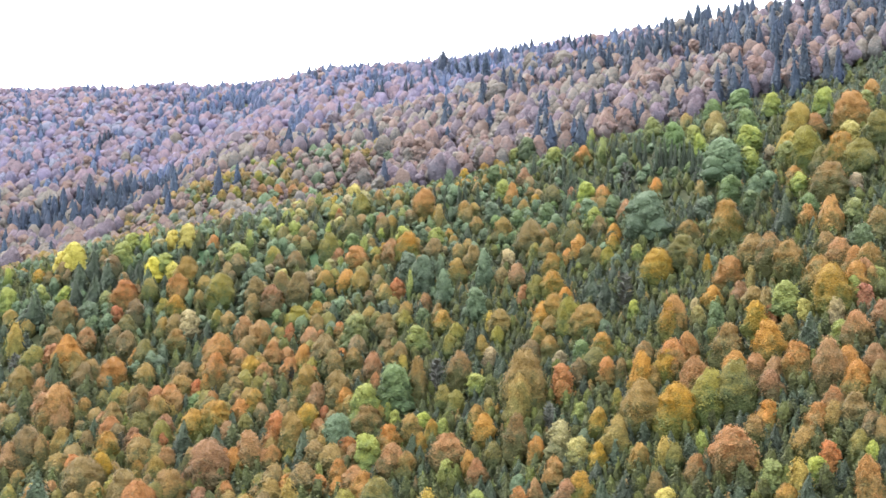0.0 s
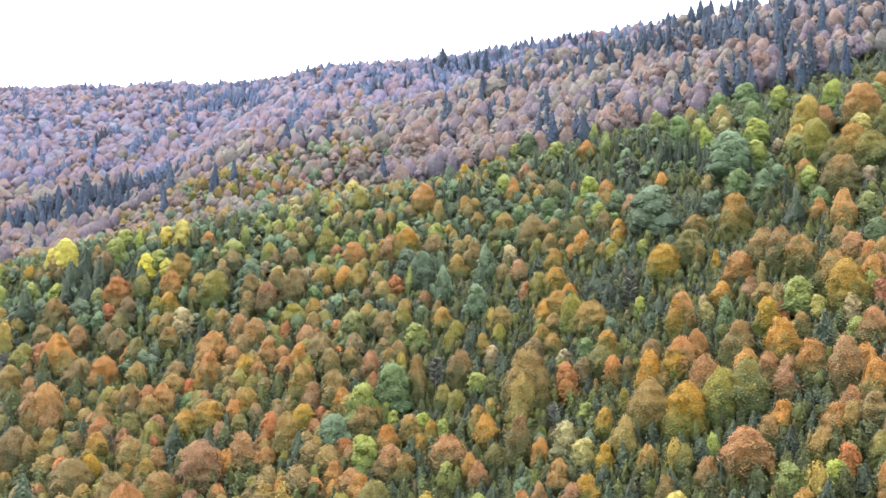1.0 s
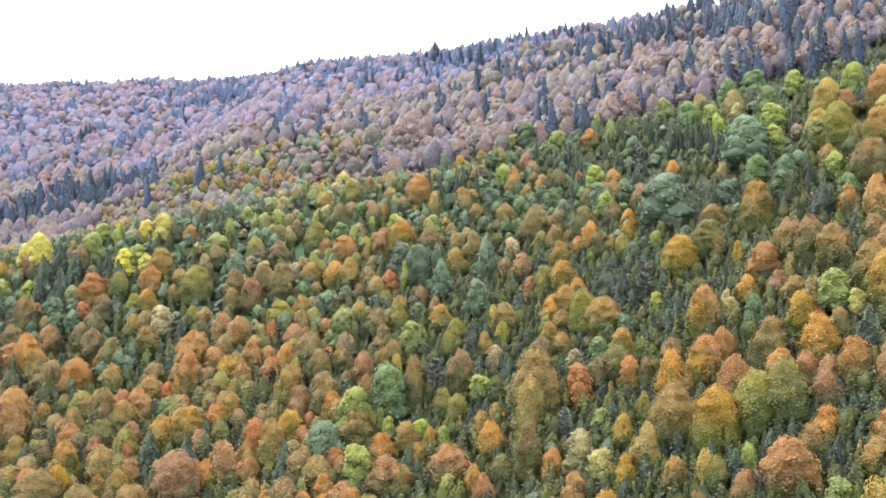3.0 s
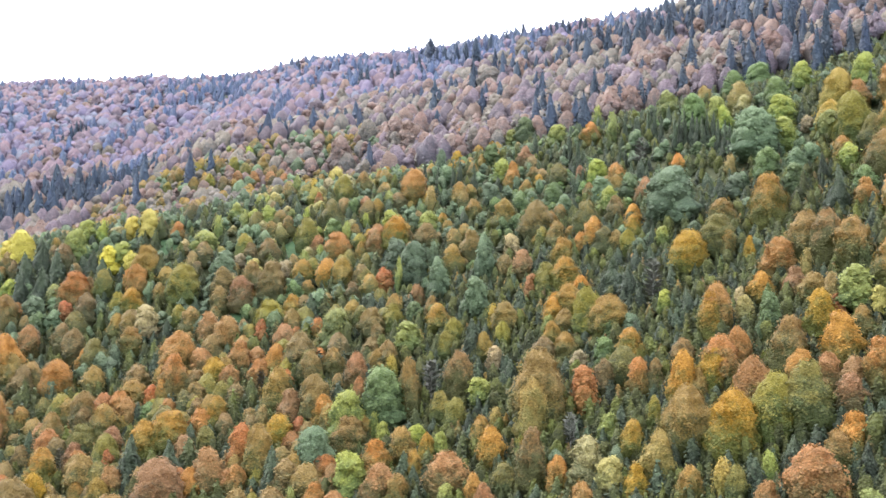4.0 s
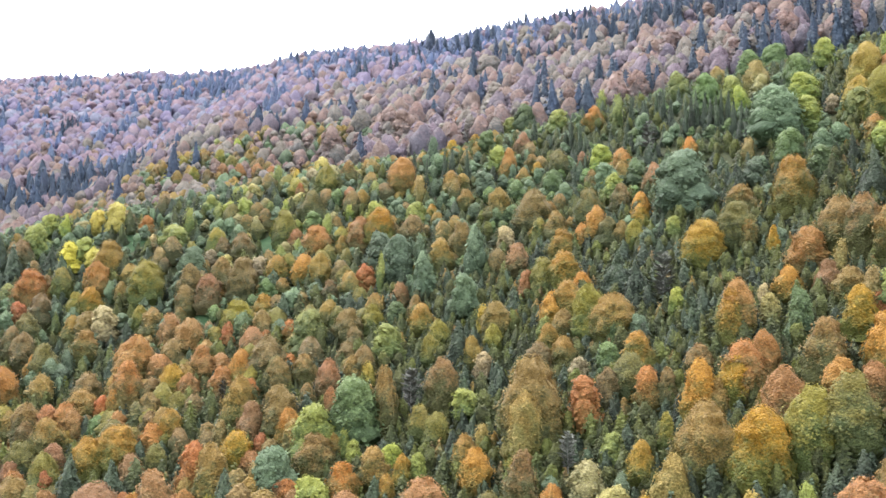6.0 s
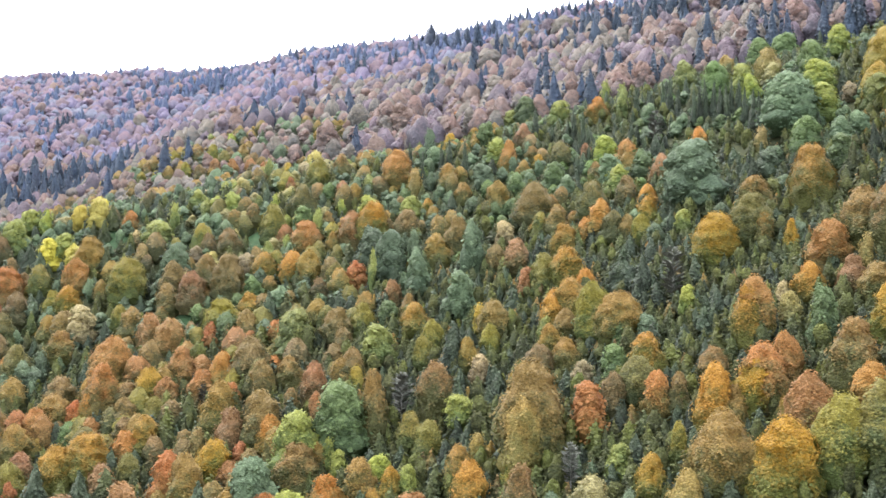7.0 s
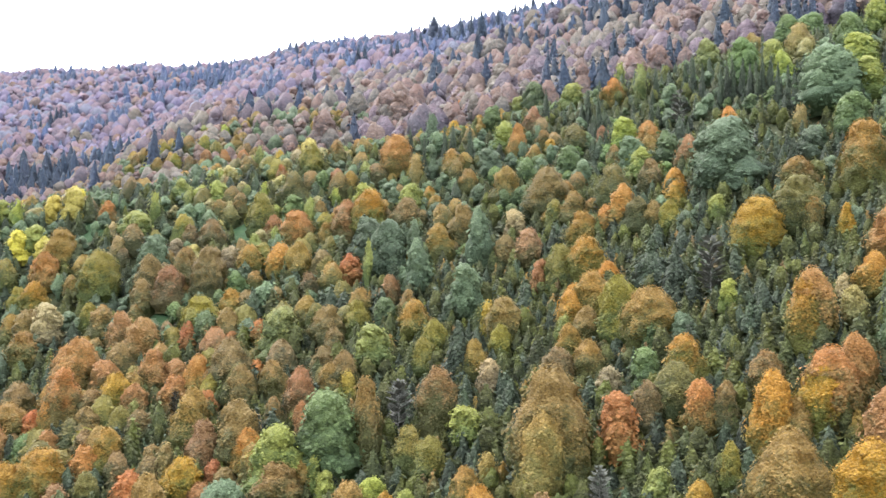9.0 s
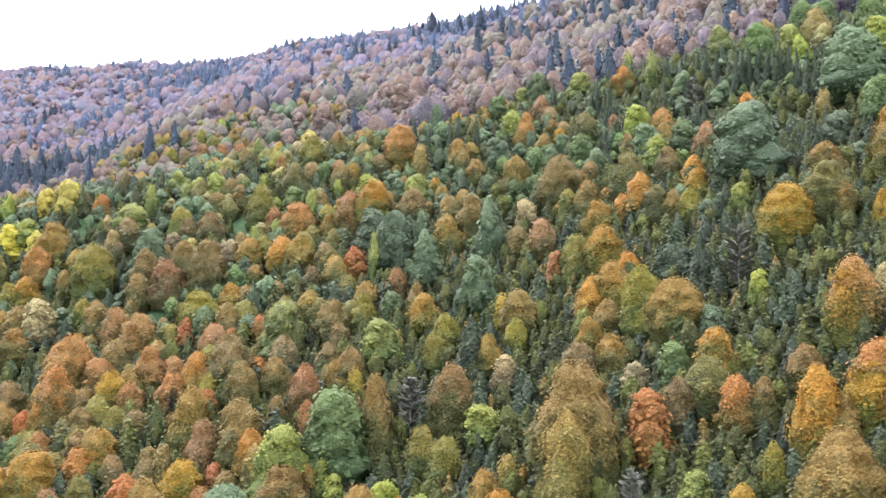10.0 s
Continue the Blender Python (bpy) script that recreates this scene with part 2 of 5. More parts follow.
def point(q):
    """A taller, more pointed dome."""
    return (1 - ((q - 0.26) / 0.74) ** 1.85) ** 0.68 if q > 0.26 else 1 - 0.35 * ((0.26 - q) / 0.26) ** 2


def ball(q):
    return max(0.0, 1 - ((q - 0.5) / 0.5) ** 2) ** 0.55


def tiered(q):
    """A narrow conifer with a slightly stepped outline."""
    return (1 - q) ** 0.72 * min(1, 0.7 + 4 * q) * (0.93 + 0.14 * (1 - (q * 9) % 1))


def spike(q):
    return (1 - q) ** 0.68 * min(1, 0.75 + 4 * q)


def plume(q):
    """A young conifer, broad below and pointed above."""
    return (1 - q) ** 0.85 * min(1, 0.8 + 2 * q)


def leafy_crown(seed, width, base, top, profile, sprays, size, rings=9, sides=14, lobes=0.2, ragged=0.1, hull=0.93, lift=0.5, loose=0.32, wide=1.0, long=0.62, billow=0.0, bulge=3.2, stray=0.04, low=0.12):
    """A crown whose leafy mass swells out in rounded bulges with creases between, clad in sprays of leaves that lie like shingles.
    lift: how far the sprays' tips stand off; loose: how unevenly they lie; wide, long: their shape; billow, bulge: depth and width of the bulges, in metres;
    stray: how unequal the sprays' reach is; low: how far up the lowest ones start."""
    rnd, shape = random.Random(seed), Shape()
    off = Vector((seed * 7.3, seed * 3.1, seed * 1.7))
    r0, h = width / 2, top - base

    def reach(ang, q):
        c, s = math.cos(ang), math.sin(ang)
        d = Vector((c, s, 2.2 * q))
        r = 1 + lobes * noise.noise(d * 1.5 + off) * 1.6 + ragged * noise.noise(Vector((c * 3.4, s * 3.4, 3.5 * q)) + off) * 1.6
        if billow:
            p = max(0.25, profile(q)) * r0 / bulge
            r += billow / r0 * (0.45 - 1.6 * abs(noise.noise(Vector((c * p, s * p, q * h / bulge)) + off)))
        return r

    skin = []
    for k in range(rings):
        q = 0.02 + 0.955 * k / (rings - 1)
        skin.append([Vector((math.cos(a), math.sin(a), 0)) * (hull * r0 * profile(q) * reach(a, q)) + Vector((0, 0, base + (1 - 0.35 * (1 - hull)) * q * h * (0.9 + 0.1 * reach(a, q))))
                     for a in (j * math.tau / sides for j in range(sides))])
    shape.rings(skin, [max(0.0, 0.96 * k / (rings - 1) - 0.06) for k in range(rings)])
    # heights of the sprays, spread by the girth that the crown has there
    girth = np.cumsum([profile(low + (1 - low) * (k + 0.5) / 200) + 0.12 for k in range(200)])
    for k in range(sprays):
        q = low + (1 - low) * float(np.searchsorted(girth, girth[-1] * (k + rnd.uniform(0.1, 0.9)) / sprays)) / 200
        q = min(0.985, q)
        ang = k * 2.39996 + rnd.uniform(-0.35, 0.35)
        out = Vector((math.cos(ang), math.sin(ang), 0))
        side = Vector((-out.y, out.x, 0))
        place = out * (r0 * profile(q) * reach(ang, q) * rnd.uniform(1 - stray, 1 + stray)) + Vector((0, 0, base + q * h))
        fall = (profile(max(0.0, q - 0.06)) - profile(min(0.999, q + 0.06))) * r0 / (0.12 * h)
        down = (out * max(fall, -0.3) - Vector((0, 0, 1))).normalized()
        face = side.cross(down)
        if face.dot(out) + face.z < 0:
            face = -face
        down = (down + side * rnd.uniform(-2 * loose, 2 * loose)).normalized()
        face = (face + side * rnd.uniform(-loose, loose) + down * rnd.uniform(-loose, loose)).normalized()
        side = down.cross(face).normalized()
        s = size * rnd.uniform(0.65, 1.35) * (1.1 - 0.3 * q)
        up = face * (s * lift * rnd.uniform(0.5, 1.5))
        w, g = side * (s * wide * rnd.uniform(0.8, 1.2)), down * (s * long)
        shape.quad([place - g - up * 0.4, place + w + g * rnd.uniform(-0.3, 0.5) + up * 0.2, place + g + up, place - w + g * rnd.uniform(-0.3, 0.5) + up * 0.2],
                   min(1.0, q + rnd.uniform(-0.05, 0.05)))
    return shape


def trunk_shape(seed, height, radius, limbs, reach, sides=7):
    rnd, shape = random.Random(seed), Shape()
    bend = Vector((rnd.uniform(-0.25, 0.25), rnd.uniform(-0.25, 0.25), 0))
    pts = [Vector((0, 0, -1.2)), Vector((0, 0, 0.4)), bend * 0.5 + Vector((0, 0, height * 0.35)), bend + Vector((0, 0, height * 0.7)), bend + Vector((0, 0, height))]
    radii = [radius * 1.5, radius * 1.1, radius * 0.8, radius * 0.5, radius * 0.12]
    rings = [[p + r * Vector((math.cos(j * math.tau / sides), math.sin(j * math.tau / sides), 0)) for j in range(sides)] for p, r in zip(pts, radii)]
    shape.rings(rings, [0] * 5)
    for k in range(limbs):
        q = rnd.uniform(0.35, 0.9)
        a = rnd.random() * math.tau
        root = bend * q + Vector((0, 0, height * q))
        tube(shape, root, root + Vector((math.cos(a), math.sin(a), rnd.uniform(0.5, 1.1))) * reach * (1.15 - q), radius * 0.3, radius * 0.06, 4)
    return shape


def twig_shape(seed, width, base, top, twigs):
    """A thin, nearly leafless crown of fine upright twigs."""
    rnd, shape = random.Random(seed), Shape()
    for _ in range(twigs):
        q, a = rnd.random(), rnd.random() * math.tau
        out = Vector((math.cos(a), math.sin(a), 0))
        root = Vector((0, 0, base + q * (top - base) * 0.9))
        d = (out + Vector((0, 0, rnd.uniform(0.3, 1.2)))).normalized()
        ln = width / 2 * ball(0.12 + 0.85 * q) * rnd.uniform(0.6, 1.15)
        side = d.orthogonal().normalized() * 0.16
        tip = root + d * ln
        shape.quad([root, root.lerp(tip, 0.6) - side * rnd.uniform(0.6, 2), tip, root.lerp(tip, 0.6) + side * rnd.uniform(0.6, 2)], q)
    return shape


# crowns by kind; more: sprays, their size, rings and sides of the leafy mass
def slim(q):
    return ball(0.06 + 0.92 * q)


def beech(seed, *more):
    return leafy_crown(seed, 9, -0.4, 17, dome if seed % 2 else point, *more, lobes=0.28, ragged=0.14, billow=1.6, low=0.25)


def great_beech(seed, *more):
    return leafy_crown(seed, 14, -0.8, 23, dome if seed % 2 else point, *more, lobes=0.18, ragged=0.12, billow=2.0, bulge=4.2, low=0.2)


def clumped(seed, width, base, top, sprays, size, rings, sides):
    """A broad crown built up from several uneven clumps of foliage round the main limbs."""
    rnd, shape = random.Random(seed), Shape()
    n = 15 if sprays > 900 else 11 if sprays > 300 else 7 if sprays > 100 else 4 if sprays > 25 else 3
    h = top - base
    for k in range(n):
        a = k * 2.4 + rnd.uniform(-0.5, 0.5)
        up = (k + 0.5) / n
        w = width * rnd.uniform(0.5, 0.68) * (0.9 if n > 7 else 1.0) * (1.0 if n > 3 else 1.15) * (1.08 - 0.35 * up)
        tall = h * rnd.uniform(0.36, 0.48) * (0.85 if n > 7 else 1.0)
        out = max(0.0, (width - w) / 2) * (1 - 0.75 * up) * rnd.uniform(0.75, 1.1)
        low = base + (h - tall) * up
        one = leafy_crown(seed * 10 + k, w, 0, tall, dome if k % 2 else ball, max(4, sprays // n), size, rings, sides, lobes=0.3, ragged=0.2, hull=0.9, lift=0.5, loose=0.45,
                          wide=1.0, long=0.75, stray=0.08, billow=0.8 if sprays > 300 else 0.0, bulge=2.2)
        shape.add(one, Vector((math.cos(a) * out, math.sin(a) * out, low)), (low - base) / h, (low + tall - base) / h)
    return shape


def broadleaf(seed, *more):
    return clumped(seed + 20, 8, -0.4, 14, *more)


def great_broadleaf(seed, *more):
    return clumped(seed + 20, 14, -1.0, 20, *more)


def poplar(seed, *more):
    return leafy_crown(seed + 40, 5, 1.5, 16, slim, *more, lobes=0.5, ragged=0.3, hull=0.82, loose=0.5, stray=0.18, lift=0.5, wide=0.9, long=0.9, billow=0.8, bulge=2.2, low=0.04)


def spruce(seed, *more):
    return leafy_crown(seed + 60, 7, 0.6, 26, tiered if more[0] > 150 else spike, *more, lobes=0.3, ragged=0.42, hull=0.84, lift=0.6, loose=0.35, wide=0.7, long=0.9, stray=0.2)


def young_fir(seed, *more):
    return leafy_crown(seed + 80, 5, 0.2, 11, plume, *more, lobes=0.4, ragged=0.3, hull=0.88, lift=0.55, loose=0.4, wide=0.7, long=0.9, stray=0.14, billow=0.5, bulge=1.8, low=0.06)


# form: reference width and height, then the crown in four degrees of detail
FORMS = {
    "dome": (9.0, 17.0, lambda s: beech(s, 960, 0.35, 15, 16), lambda s: beech(s, 190, 0.68, 10, 12), lambda s: beech(s, 44, 0.85, 9, 10), lambda s: beech(s, 12, 0.9, 6, 8)),
    "great_dome": (14.0, 23.0, lambda s: great_beech(s, 2700, 0.36, 20, 22), lambda s: great_beech(s, 520, 0.7, 14, 16), lambda s: great_beech(s, 80, 1.5, 9, 11), lambda s: great_beech(s, 20, 2.4, 6, 8)),
    "round": (8.0, 14.0, lambda s: broadleaf(s, 760, 0.4, 6, 8), lambda s: broadleaf(s, 190, 0.6, 5, 7), lambda s: broadleaf(s, 48, 0.75, 5, 6), lambda s: broadleaf(s, 12, 0.85, 4, 5)),
    "great_round": (14.0, 20.0, lambda s: great_broadleaf(s, 1500, 0.5, 7, 9), lambda s: great_broadleaf(s, 400, 0.8, 6, 8), lambda s: great_broadleaf(s, 90, 1.6, 5, 7), lambda s: great_broadleaf(s, 20, 2.4, 4, 6)),
    "column": (5.0, 16.0, lambda s: poplar(s, 380, 0.46, 10, 9), lambda s: poplar(s, 130, 0.55, 10, 8), lambda s: poplar(s, 40, 0.7, 8, 7), lambda s: poplar(s, 10, 1.6, 5, 5)),
    "spire": (7.0, 26.0, lambda s: spruce(s, 600, 0.62, 12, 9), lambda s: spruce(s, 240, 0.75, 10, 8), lambda s: spruce(s, 70, 0.9, 9, 7), lambda s: spruce(s, 14, 1.1, 6, 5)),
    "young": (5.0, 11.0, lambda s: young_fir(s, 440, 0.34, 9, 9), lambda s: young_fir(s, 180, 0.5, 7, 8), lambda s: young_fir(s, 60, 0.6, 6, 7), lambda s: young_fir(s, 14, 1.1, 4, 6)),
    "bush": (3.2, 6.0, None, None, None, lambda s: leafy_crown(s + 90, 3.2, -0.3, 6, plume, 26, 0.4, 5, 6, lobes=0.5, ragged=0.4, hull=0.85, stray=0.22, loose=0.5, lift=0.7, wide=0.7, long=0.9, low=0.1)),
    "bare": (6.0, 15.0, lambda s: twig_shape(s, 4.8, 3, 15, 190), lambda s: twig_shape(s, 4.8, 3, 15, 110), lambda s: twig_shape(s, 4.8, 3, 15, 75), lambda s: twig_shape(s, 6, 3, 15, 40)),
}
VARIANTS = 4
# how far the longest boughs reach past the nominal width
FULL = {"dome": 1.27, "great_dome": 1.24, "round": 1.13, "great_round": 1.06, "column": 1.35, "spire": 1.15, "young": 1.45, "bush": 1.45, "bare": 1.1}
CROWN = {f: [make[2](k + 1).spread(make[0] * FULL[f]).mesh("crown") for k in range(VARIANTS)] for f, make in FORMS.items() if make[2]}
CROWN_MID = {f: [make[3](k + 1).spread(make[0] * FULL[f]).mesh("crown") for k in range(VARIANTS)] for f, make in FORMS.items() if make[3]}
SIMPLE = {f: [make[4](k + 11).spread(make[0] * FULL[f]).arrays() for k in range(3)] for f, make in FORMS.items() if make[4]}
SIMPLEST = {f: [make[5](k + 21).spread(make[0] * FULL[f]).arrays() for k in range(3)] for f, make in FORMS.items()}
TRUNK = {f: trunk_shape(3, h * (0.94 if f in ("spire", "young") else 0.8), h * 0.014, 0 if f in ("spire", "young") else 4, w * 0.42, 6).mesh("trunk") for f, (w, h, *_) in FORMS.items()}

# kind: object name, form, leaves, bark, label, category
KINDS = {
    "orange": ("beech_tree", "dome", "orange", BARK, "beech with bright orange autumn crown on the steep slope", "tree"),
    "ochre": ("hornbeam_tree", "dome", "ochre", BARK, "tall hornbeam with ochre crown turning from green on the slope", "tree"),
    "russet": ("beech_tree", "dome", "russet", BARK, "beech with russet autumn crown in the dense forest", "tree"),
    "brown": ("oak_tree", "dome", "brown", BARK, "oak with dull brown autumn crown in the forest", "tree"),
    "olive": ("elm_tree", "dome", "olive", BARK, "elm with olive green crown just starting to turn", "tree"),
    "red": ("maple_tree", "round", "red", BARK, "maple with red autumn crown among green trees", "tree"),
    "gold": ("birch_tree", "column", "gold", BARK, "slender birch with golden yellow leaves", "tree"),
    "yellow": ("ash_tree", "round", "yellow", BARK, "ash with bright yellow autumn crown near the brow", "tree"),
    "lime": ("linden_tree", "round", "lime", BARK, "linden with lime green crown turning yellow", "tree"),
    "limecol": ("aspen_tree", "column", "lime", BARK, "slender aspen with thin lime green foliage", "tree"),
    "green": ("walnut_tree", "round", "green", BARK, "broad walnut with still green crown", "tree"),
    "greendome": ("hornbeam_tree", "dome", "green", BARK, "hornbeam with full green crown on the slope", "tree"),
    "sage": ("alder_tree", "round", "sage", BARK, "alder with grey green leaves", "tree"),
    "sagecol": ("poplar_tree", "column", "sage", BARK, "narrow poplar with thin grey green leaves", "tree"),
    "pale": ("birch_tree", "round", "pale", PALE_BARK, "half bare birch with pale buff leaves", "tree"),
    "straw": ("linden_tree", "round", "straw", BARK, "linden with straw yellow thinning crown among taller beeches", "tree"),
    "golden": ("birch_tree", "dome", "gold", BARK, "broad birch with golden yellow crown", "tree"),
    "moss": ("hazel_tree", "young", "moss", BARK, "low hazel with dark moss green leaves between the beeches", "tree"),
    "mosscol": ("aspen_tree", "column", "moss", BARK, "slim young aspen with dark green leaves", "tree"),
    "fir": ("fir_tree", "young", "fir", DARK_BARK, "young dark green fir among the broadleaf trees", "tree"),
    "darkfir": ("fir_tree", "spire", "pine", DARK_BARK, "slender dark green fir in a close stand", "tree"),
    "pine": ("pine_tree", "young", "pine", DARK_BARK, "blue green pine with upswept boughs", "tree"),
    # next six: higher-slope trees with haze put into their leaf colours
    "spruce": ("spruce_tree", "spire", "spruce", DARK_BARK, "tall dark spruce with drooping boughs", "tree"),
    "mauve": ("beech_tree", "round", "plum", BARK, "distant beech with haze-tinted mauve brown crown", "tree"),
    "rust": ("beech_tree", "round", "rust", BARK, "distant beech with haze-tinted rust crown on the higher slope", "tree"),
    "dun": ("beech_tree", "dome", "dun", BARK, "distant beech with dun beige crown on the higher slope", "tree"),
    "lilac": ("beech_tree", "dome", "lilac", BARK, "distant beech with haze-tinted lilac grey crown", "tree"),
    "grey": ("beech_tree", "round", "dun", BARK, "distant beech with haze-tinted dun crown", "tree"),
    "dead": ("dead_tree", "bare", "twig", PALE_BARK, "leafless grey dead tree with fine twigs", "tree"),
}
planted = []
made_trees = {}
tree_turn = random.Random(5)


def plant(kind, x, y, width, height, group="trees on the near slope", detail=True):
    """One tree with its trunk and crown, rooted in the slope at x, y."""
    name, form, leaves, bark, label, category = KINDS[kind]
    if width > 10.5 and form in ("dome", "round"):
        form = "great_" + form
    w0, h0 = FORMS[form][:2]
    k = tree_turn.randrange(VARIANTS)
    key = (kind, form, k, detail)
    if key not in made_trees:
        root = new(name)
        root.empty_display_size = 0.5
        tagged(root, label, category, group)
        for part_name, me, mat in (("trunk", TRUNK[form], bark), ("crown", (CROWN if detail else CROWN_MID)[form][k], LEAF[leaves])):
            if not me.materials:
                me.materials.append(None)
            ob = new(part_name, me)
            ob.parent = root
            ob.material_slots[0].link = "OBJECT"
            ob.material_slots[0].material = mat
        made_trees[key] = root
        tree = root
    else:
        tree = copy_thing(made_trees[key], Matrix())
    tree.location = (x, y, float(ground(x, y)) - 0.3)
    tree.rotation_euler = (tree_turn.uniform(-0.04, 0.04), tree_turn.uniform(-0.04, 0.04), tree_turn.random() * math.tau)
    tree.scale = (width / w0, width / w0, height / h0)
    planted.append((x, y, width))
    return tree


STUFF_LEAVES = list(LEAF)


def forest(name, label, trees, library):
    """Many small trees, past counting, in one mesh. trees: rows of form, leaves, x, y, width, height."""
    rnd = np.random.default_rng(len(trees))
    vs, fs, cs, ts, ms, ss, base = [], [], [], [], [], [], 0
    for form, leaves, x, y, width, height in trees:
        v, f, c, soft = library[form][rnd.integers(3)]
        w0, h0 = FORMS[form][:2]
        a = rnd.random() * math.tau
        p = v * (width / w0, width / w0, height / h0)
        p = np.stack([p[:, 0] * math.cos(a) - p[:, 1] * math.sin(a), p[:, 0] * math.sin(a) + p[:, 1] * math.cos(a), p[:, 2]], -1)
        vs.append(p + (x, y, float(ground(x, y)) - 0.4))
        fs.append(f + base)
        cs.append(c)
        ts.append(np.full(len(v), rnd.random()))
        ms.append(np.full(len(f), STUFF_LEAVES.index(leaves)))
        ss.append(soft)
        base += len(v)
    v, f = np.concatenate(vs), np.concatenate(fs)
    me = bpy.data.meshes.new(name)
    me.vertices.add(len(v))
    me.vertices.foreach_set("co", v.astype(np.float32).ravel())
    me.loops.add(f.size)
    me.loops.foreach_set("vertex_index", f.astype(np.int32).ravel())
    me.polygons.add(len(f))
    me.polygons.foreach_set("loop_start", np.arange(0, f.size, 4, dtype=np.int32))
    for k in STUFF_LEAVES:
        me.materials.append(LEAF[k])
    me.polygons.foreach_set("material_index", np.concatenate(ms).astype(np.int32))
    me.polygons.foreach_set("use_smooth", np.concatenate(ss))
    me.attributes.new("crown", "FLOAT", "POINT").data.foreach_set("value", np.concatenate(cs).astype(np.float32))
    me.attributes.new("tint", "FLOAT", "POINT").data.foreach_set("value", np.concatenate(ts).astype(np.float32))
    me.update(calc_edges=True)
    return tagged(new(name, me), label, "forest", kind="stuff")

# ---- grassy clearings: x, y, half width, half depth ----
CLEARINGS = ((-57.5, 507, 8.5, 13.0), (-75, 461, 4.0, 7.0), (-122, 533, 7.0, 9.0), (-10.5, 357, 4.0, 6.0))


def clearing(x, y, c, d):
    """A sheet of rough grass laid on the slope, with an uneven rim."""
    bm = bmesh.new()
    rings, spokes = 7, 40
    rows = []
    for k in range(rings + 1):
        row = []
        for j in range(spokes):
            a = j * math.tau / spokes
            r = (k / rings) * (1.15 + 0.22 * noise.noise(Vector((math.cos(a) * 1.6, math.sin(a) * 1.6, x))))
            px, py = x + c * r * math.cos(a), y + d * r * math.sin(a)
            lump = 0.22 * noise.noise(Vector((px * 0.9, py * 0.9, 1.0)))
            row.append(bm.verts.new((px, py, float(ground(px, py)) + (0.35 + lump if k < rings else -0.1))))
        rows.append(row)
    for k in range(rings):
        for j in range(spokes):
            j2 = (j + 1) % spokes
            if k == 0:
                continue
            bm.faces.new((rows[k][j], rows[k][j2], rows[k + 1][j2], rows[k + 1][j]))
    bm.faces.new(rows[1])
    bmesh.ops.recalc_face_normals(bm, faces=bm.faces)
    bmesh.ops.delete(bm, geom=[v for v in bm.verts if not v.link_faces], context="VERTS")
    me = bpy.data.meshes.new("grass_clearing")
    bm.to_mesh(me)
    bm.free()
    me.materials.append(GRASS)
    return tagged(new("grass_clearing", me), "small clearing of bright green rough grass among the trees", "clearing", "clearings on the slope", "structure")


for spot in CLEARINGS:
    clearing(*spot)

# ---- single trees that stand out: kind, x, y, crown width, height ----
plant("yellow", -185.1, 543.5, 12.5, 18.1)
plant("brown", -161.0, 526.3, 9.6, 14.4)
plant("lime", -157.8, 533.9, 11.5, 16.6)
plant("lime", -159.2, 552.7, 8.9, 12.9)
plant("limecol", -148.6, 542.8, 5.2, 14.5, detail=False)
plant("sage", -143.3, 542.2, 6.3, 9.2, detail=False)
plant("yellow", -138.1, 517.2, 9.3, 13.5)
plant("lime", -134.0, 519.0, 9.3, 13.5)
plant("yellow", -128.5, 545.0, 9.5, 15.0)
plant("yellow", -137.0, 546.5, 7.5, 12.5)
plant("straw", -143.2, 546.2, 9.2, 9.0)
plant("yellow", -132.6, 561.0, 7.1, 10.4, detail=False)
plant("yellow", -128.3, 514.1, 7.6, 11.0, detail=False)
plant("ochre", -119.8, 505.5, 10.6, 15.8)
plant("fir", -122.7, 542.7, 5.6, 11.8, detail=False)
plant("fir", -123.2, 532.9, 4.5, 9.5, detail=False)
plant("russet", -114.7, 538.3, 6.2, 9.3, detail=False)
plant("pale", -108.0, 522.6, 4.9, 8.0, detail=False)
plant("lime", -98.4, 516.4, 12.4, 13.0)
plant("sage", -85.1, 490.9, 10.0, 14.6)
plant("limecol", -95.1, 528.0, 4.9, 13.7, detail=False)
plant("fir", -112.9, 502.8, 5.6, 11.8, detail=False)
plant("brown", -152.0, 516.4, 6.1, 9.1, detail=False)
plant("russet", -145.3, 494.6, 11.5, 16.1)
plant("brown", -141.3, 501.6, 5.8, 9.0, detail=False)
plant("olive", -134.6, 497.9, 8.4, 12.6, detail=False)
plant("russet", -120.0, 494.6, 9.0, 13.5)
plant("russet", -124.8, 499.9, 6.5, 9.8, detail=False)
plant("olive", -98.7, 479.1, 12.3, 17.7)
plant("fir", -97.7, 493.9, 3.2, 7.3, detail=False)
plant("brown", -108.9, 484.6, 6.0, 9.0, detail=False)
plant("brown", -83.4, 479.3, 8.8, 13.2)
plant("orange", -74.0, 465.5, 9.9, 14.5)
plant("brown", -82.1, 466.5, 8.0, 12.1, detail=False)
plant("brown", -135.8, 479.5, 9.1, 13.6)
plant("ochre", -117.5, 477.1, 8.7, 13.0)
plant("olive", -123.5, 481.0, 7.0, 10.5, detail=False)
plant("sage", -158.3, 488.7, 8.9, 12.9)
plant("lime", -154.0, 497.8, 8.0, 11.5, detail=False)
plant("red", -145.6, 485.5, 6.7, 9.7, detail=False)
plant("olive", -136.1, 468.3, 8.8, 13.3)
plant("russet", -167.3, 493.6, 5.8, 9.0, detail=False)
plant("green", -154.6, 479.3, 7.7, 11.1, detail=False)
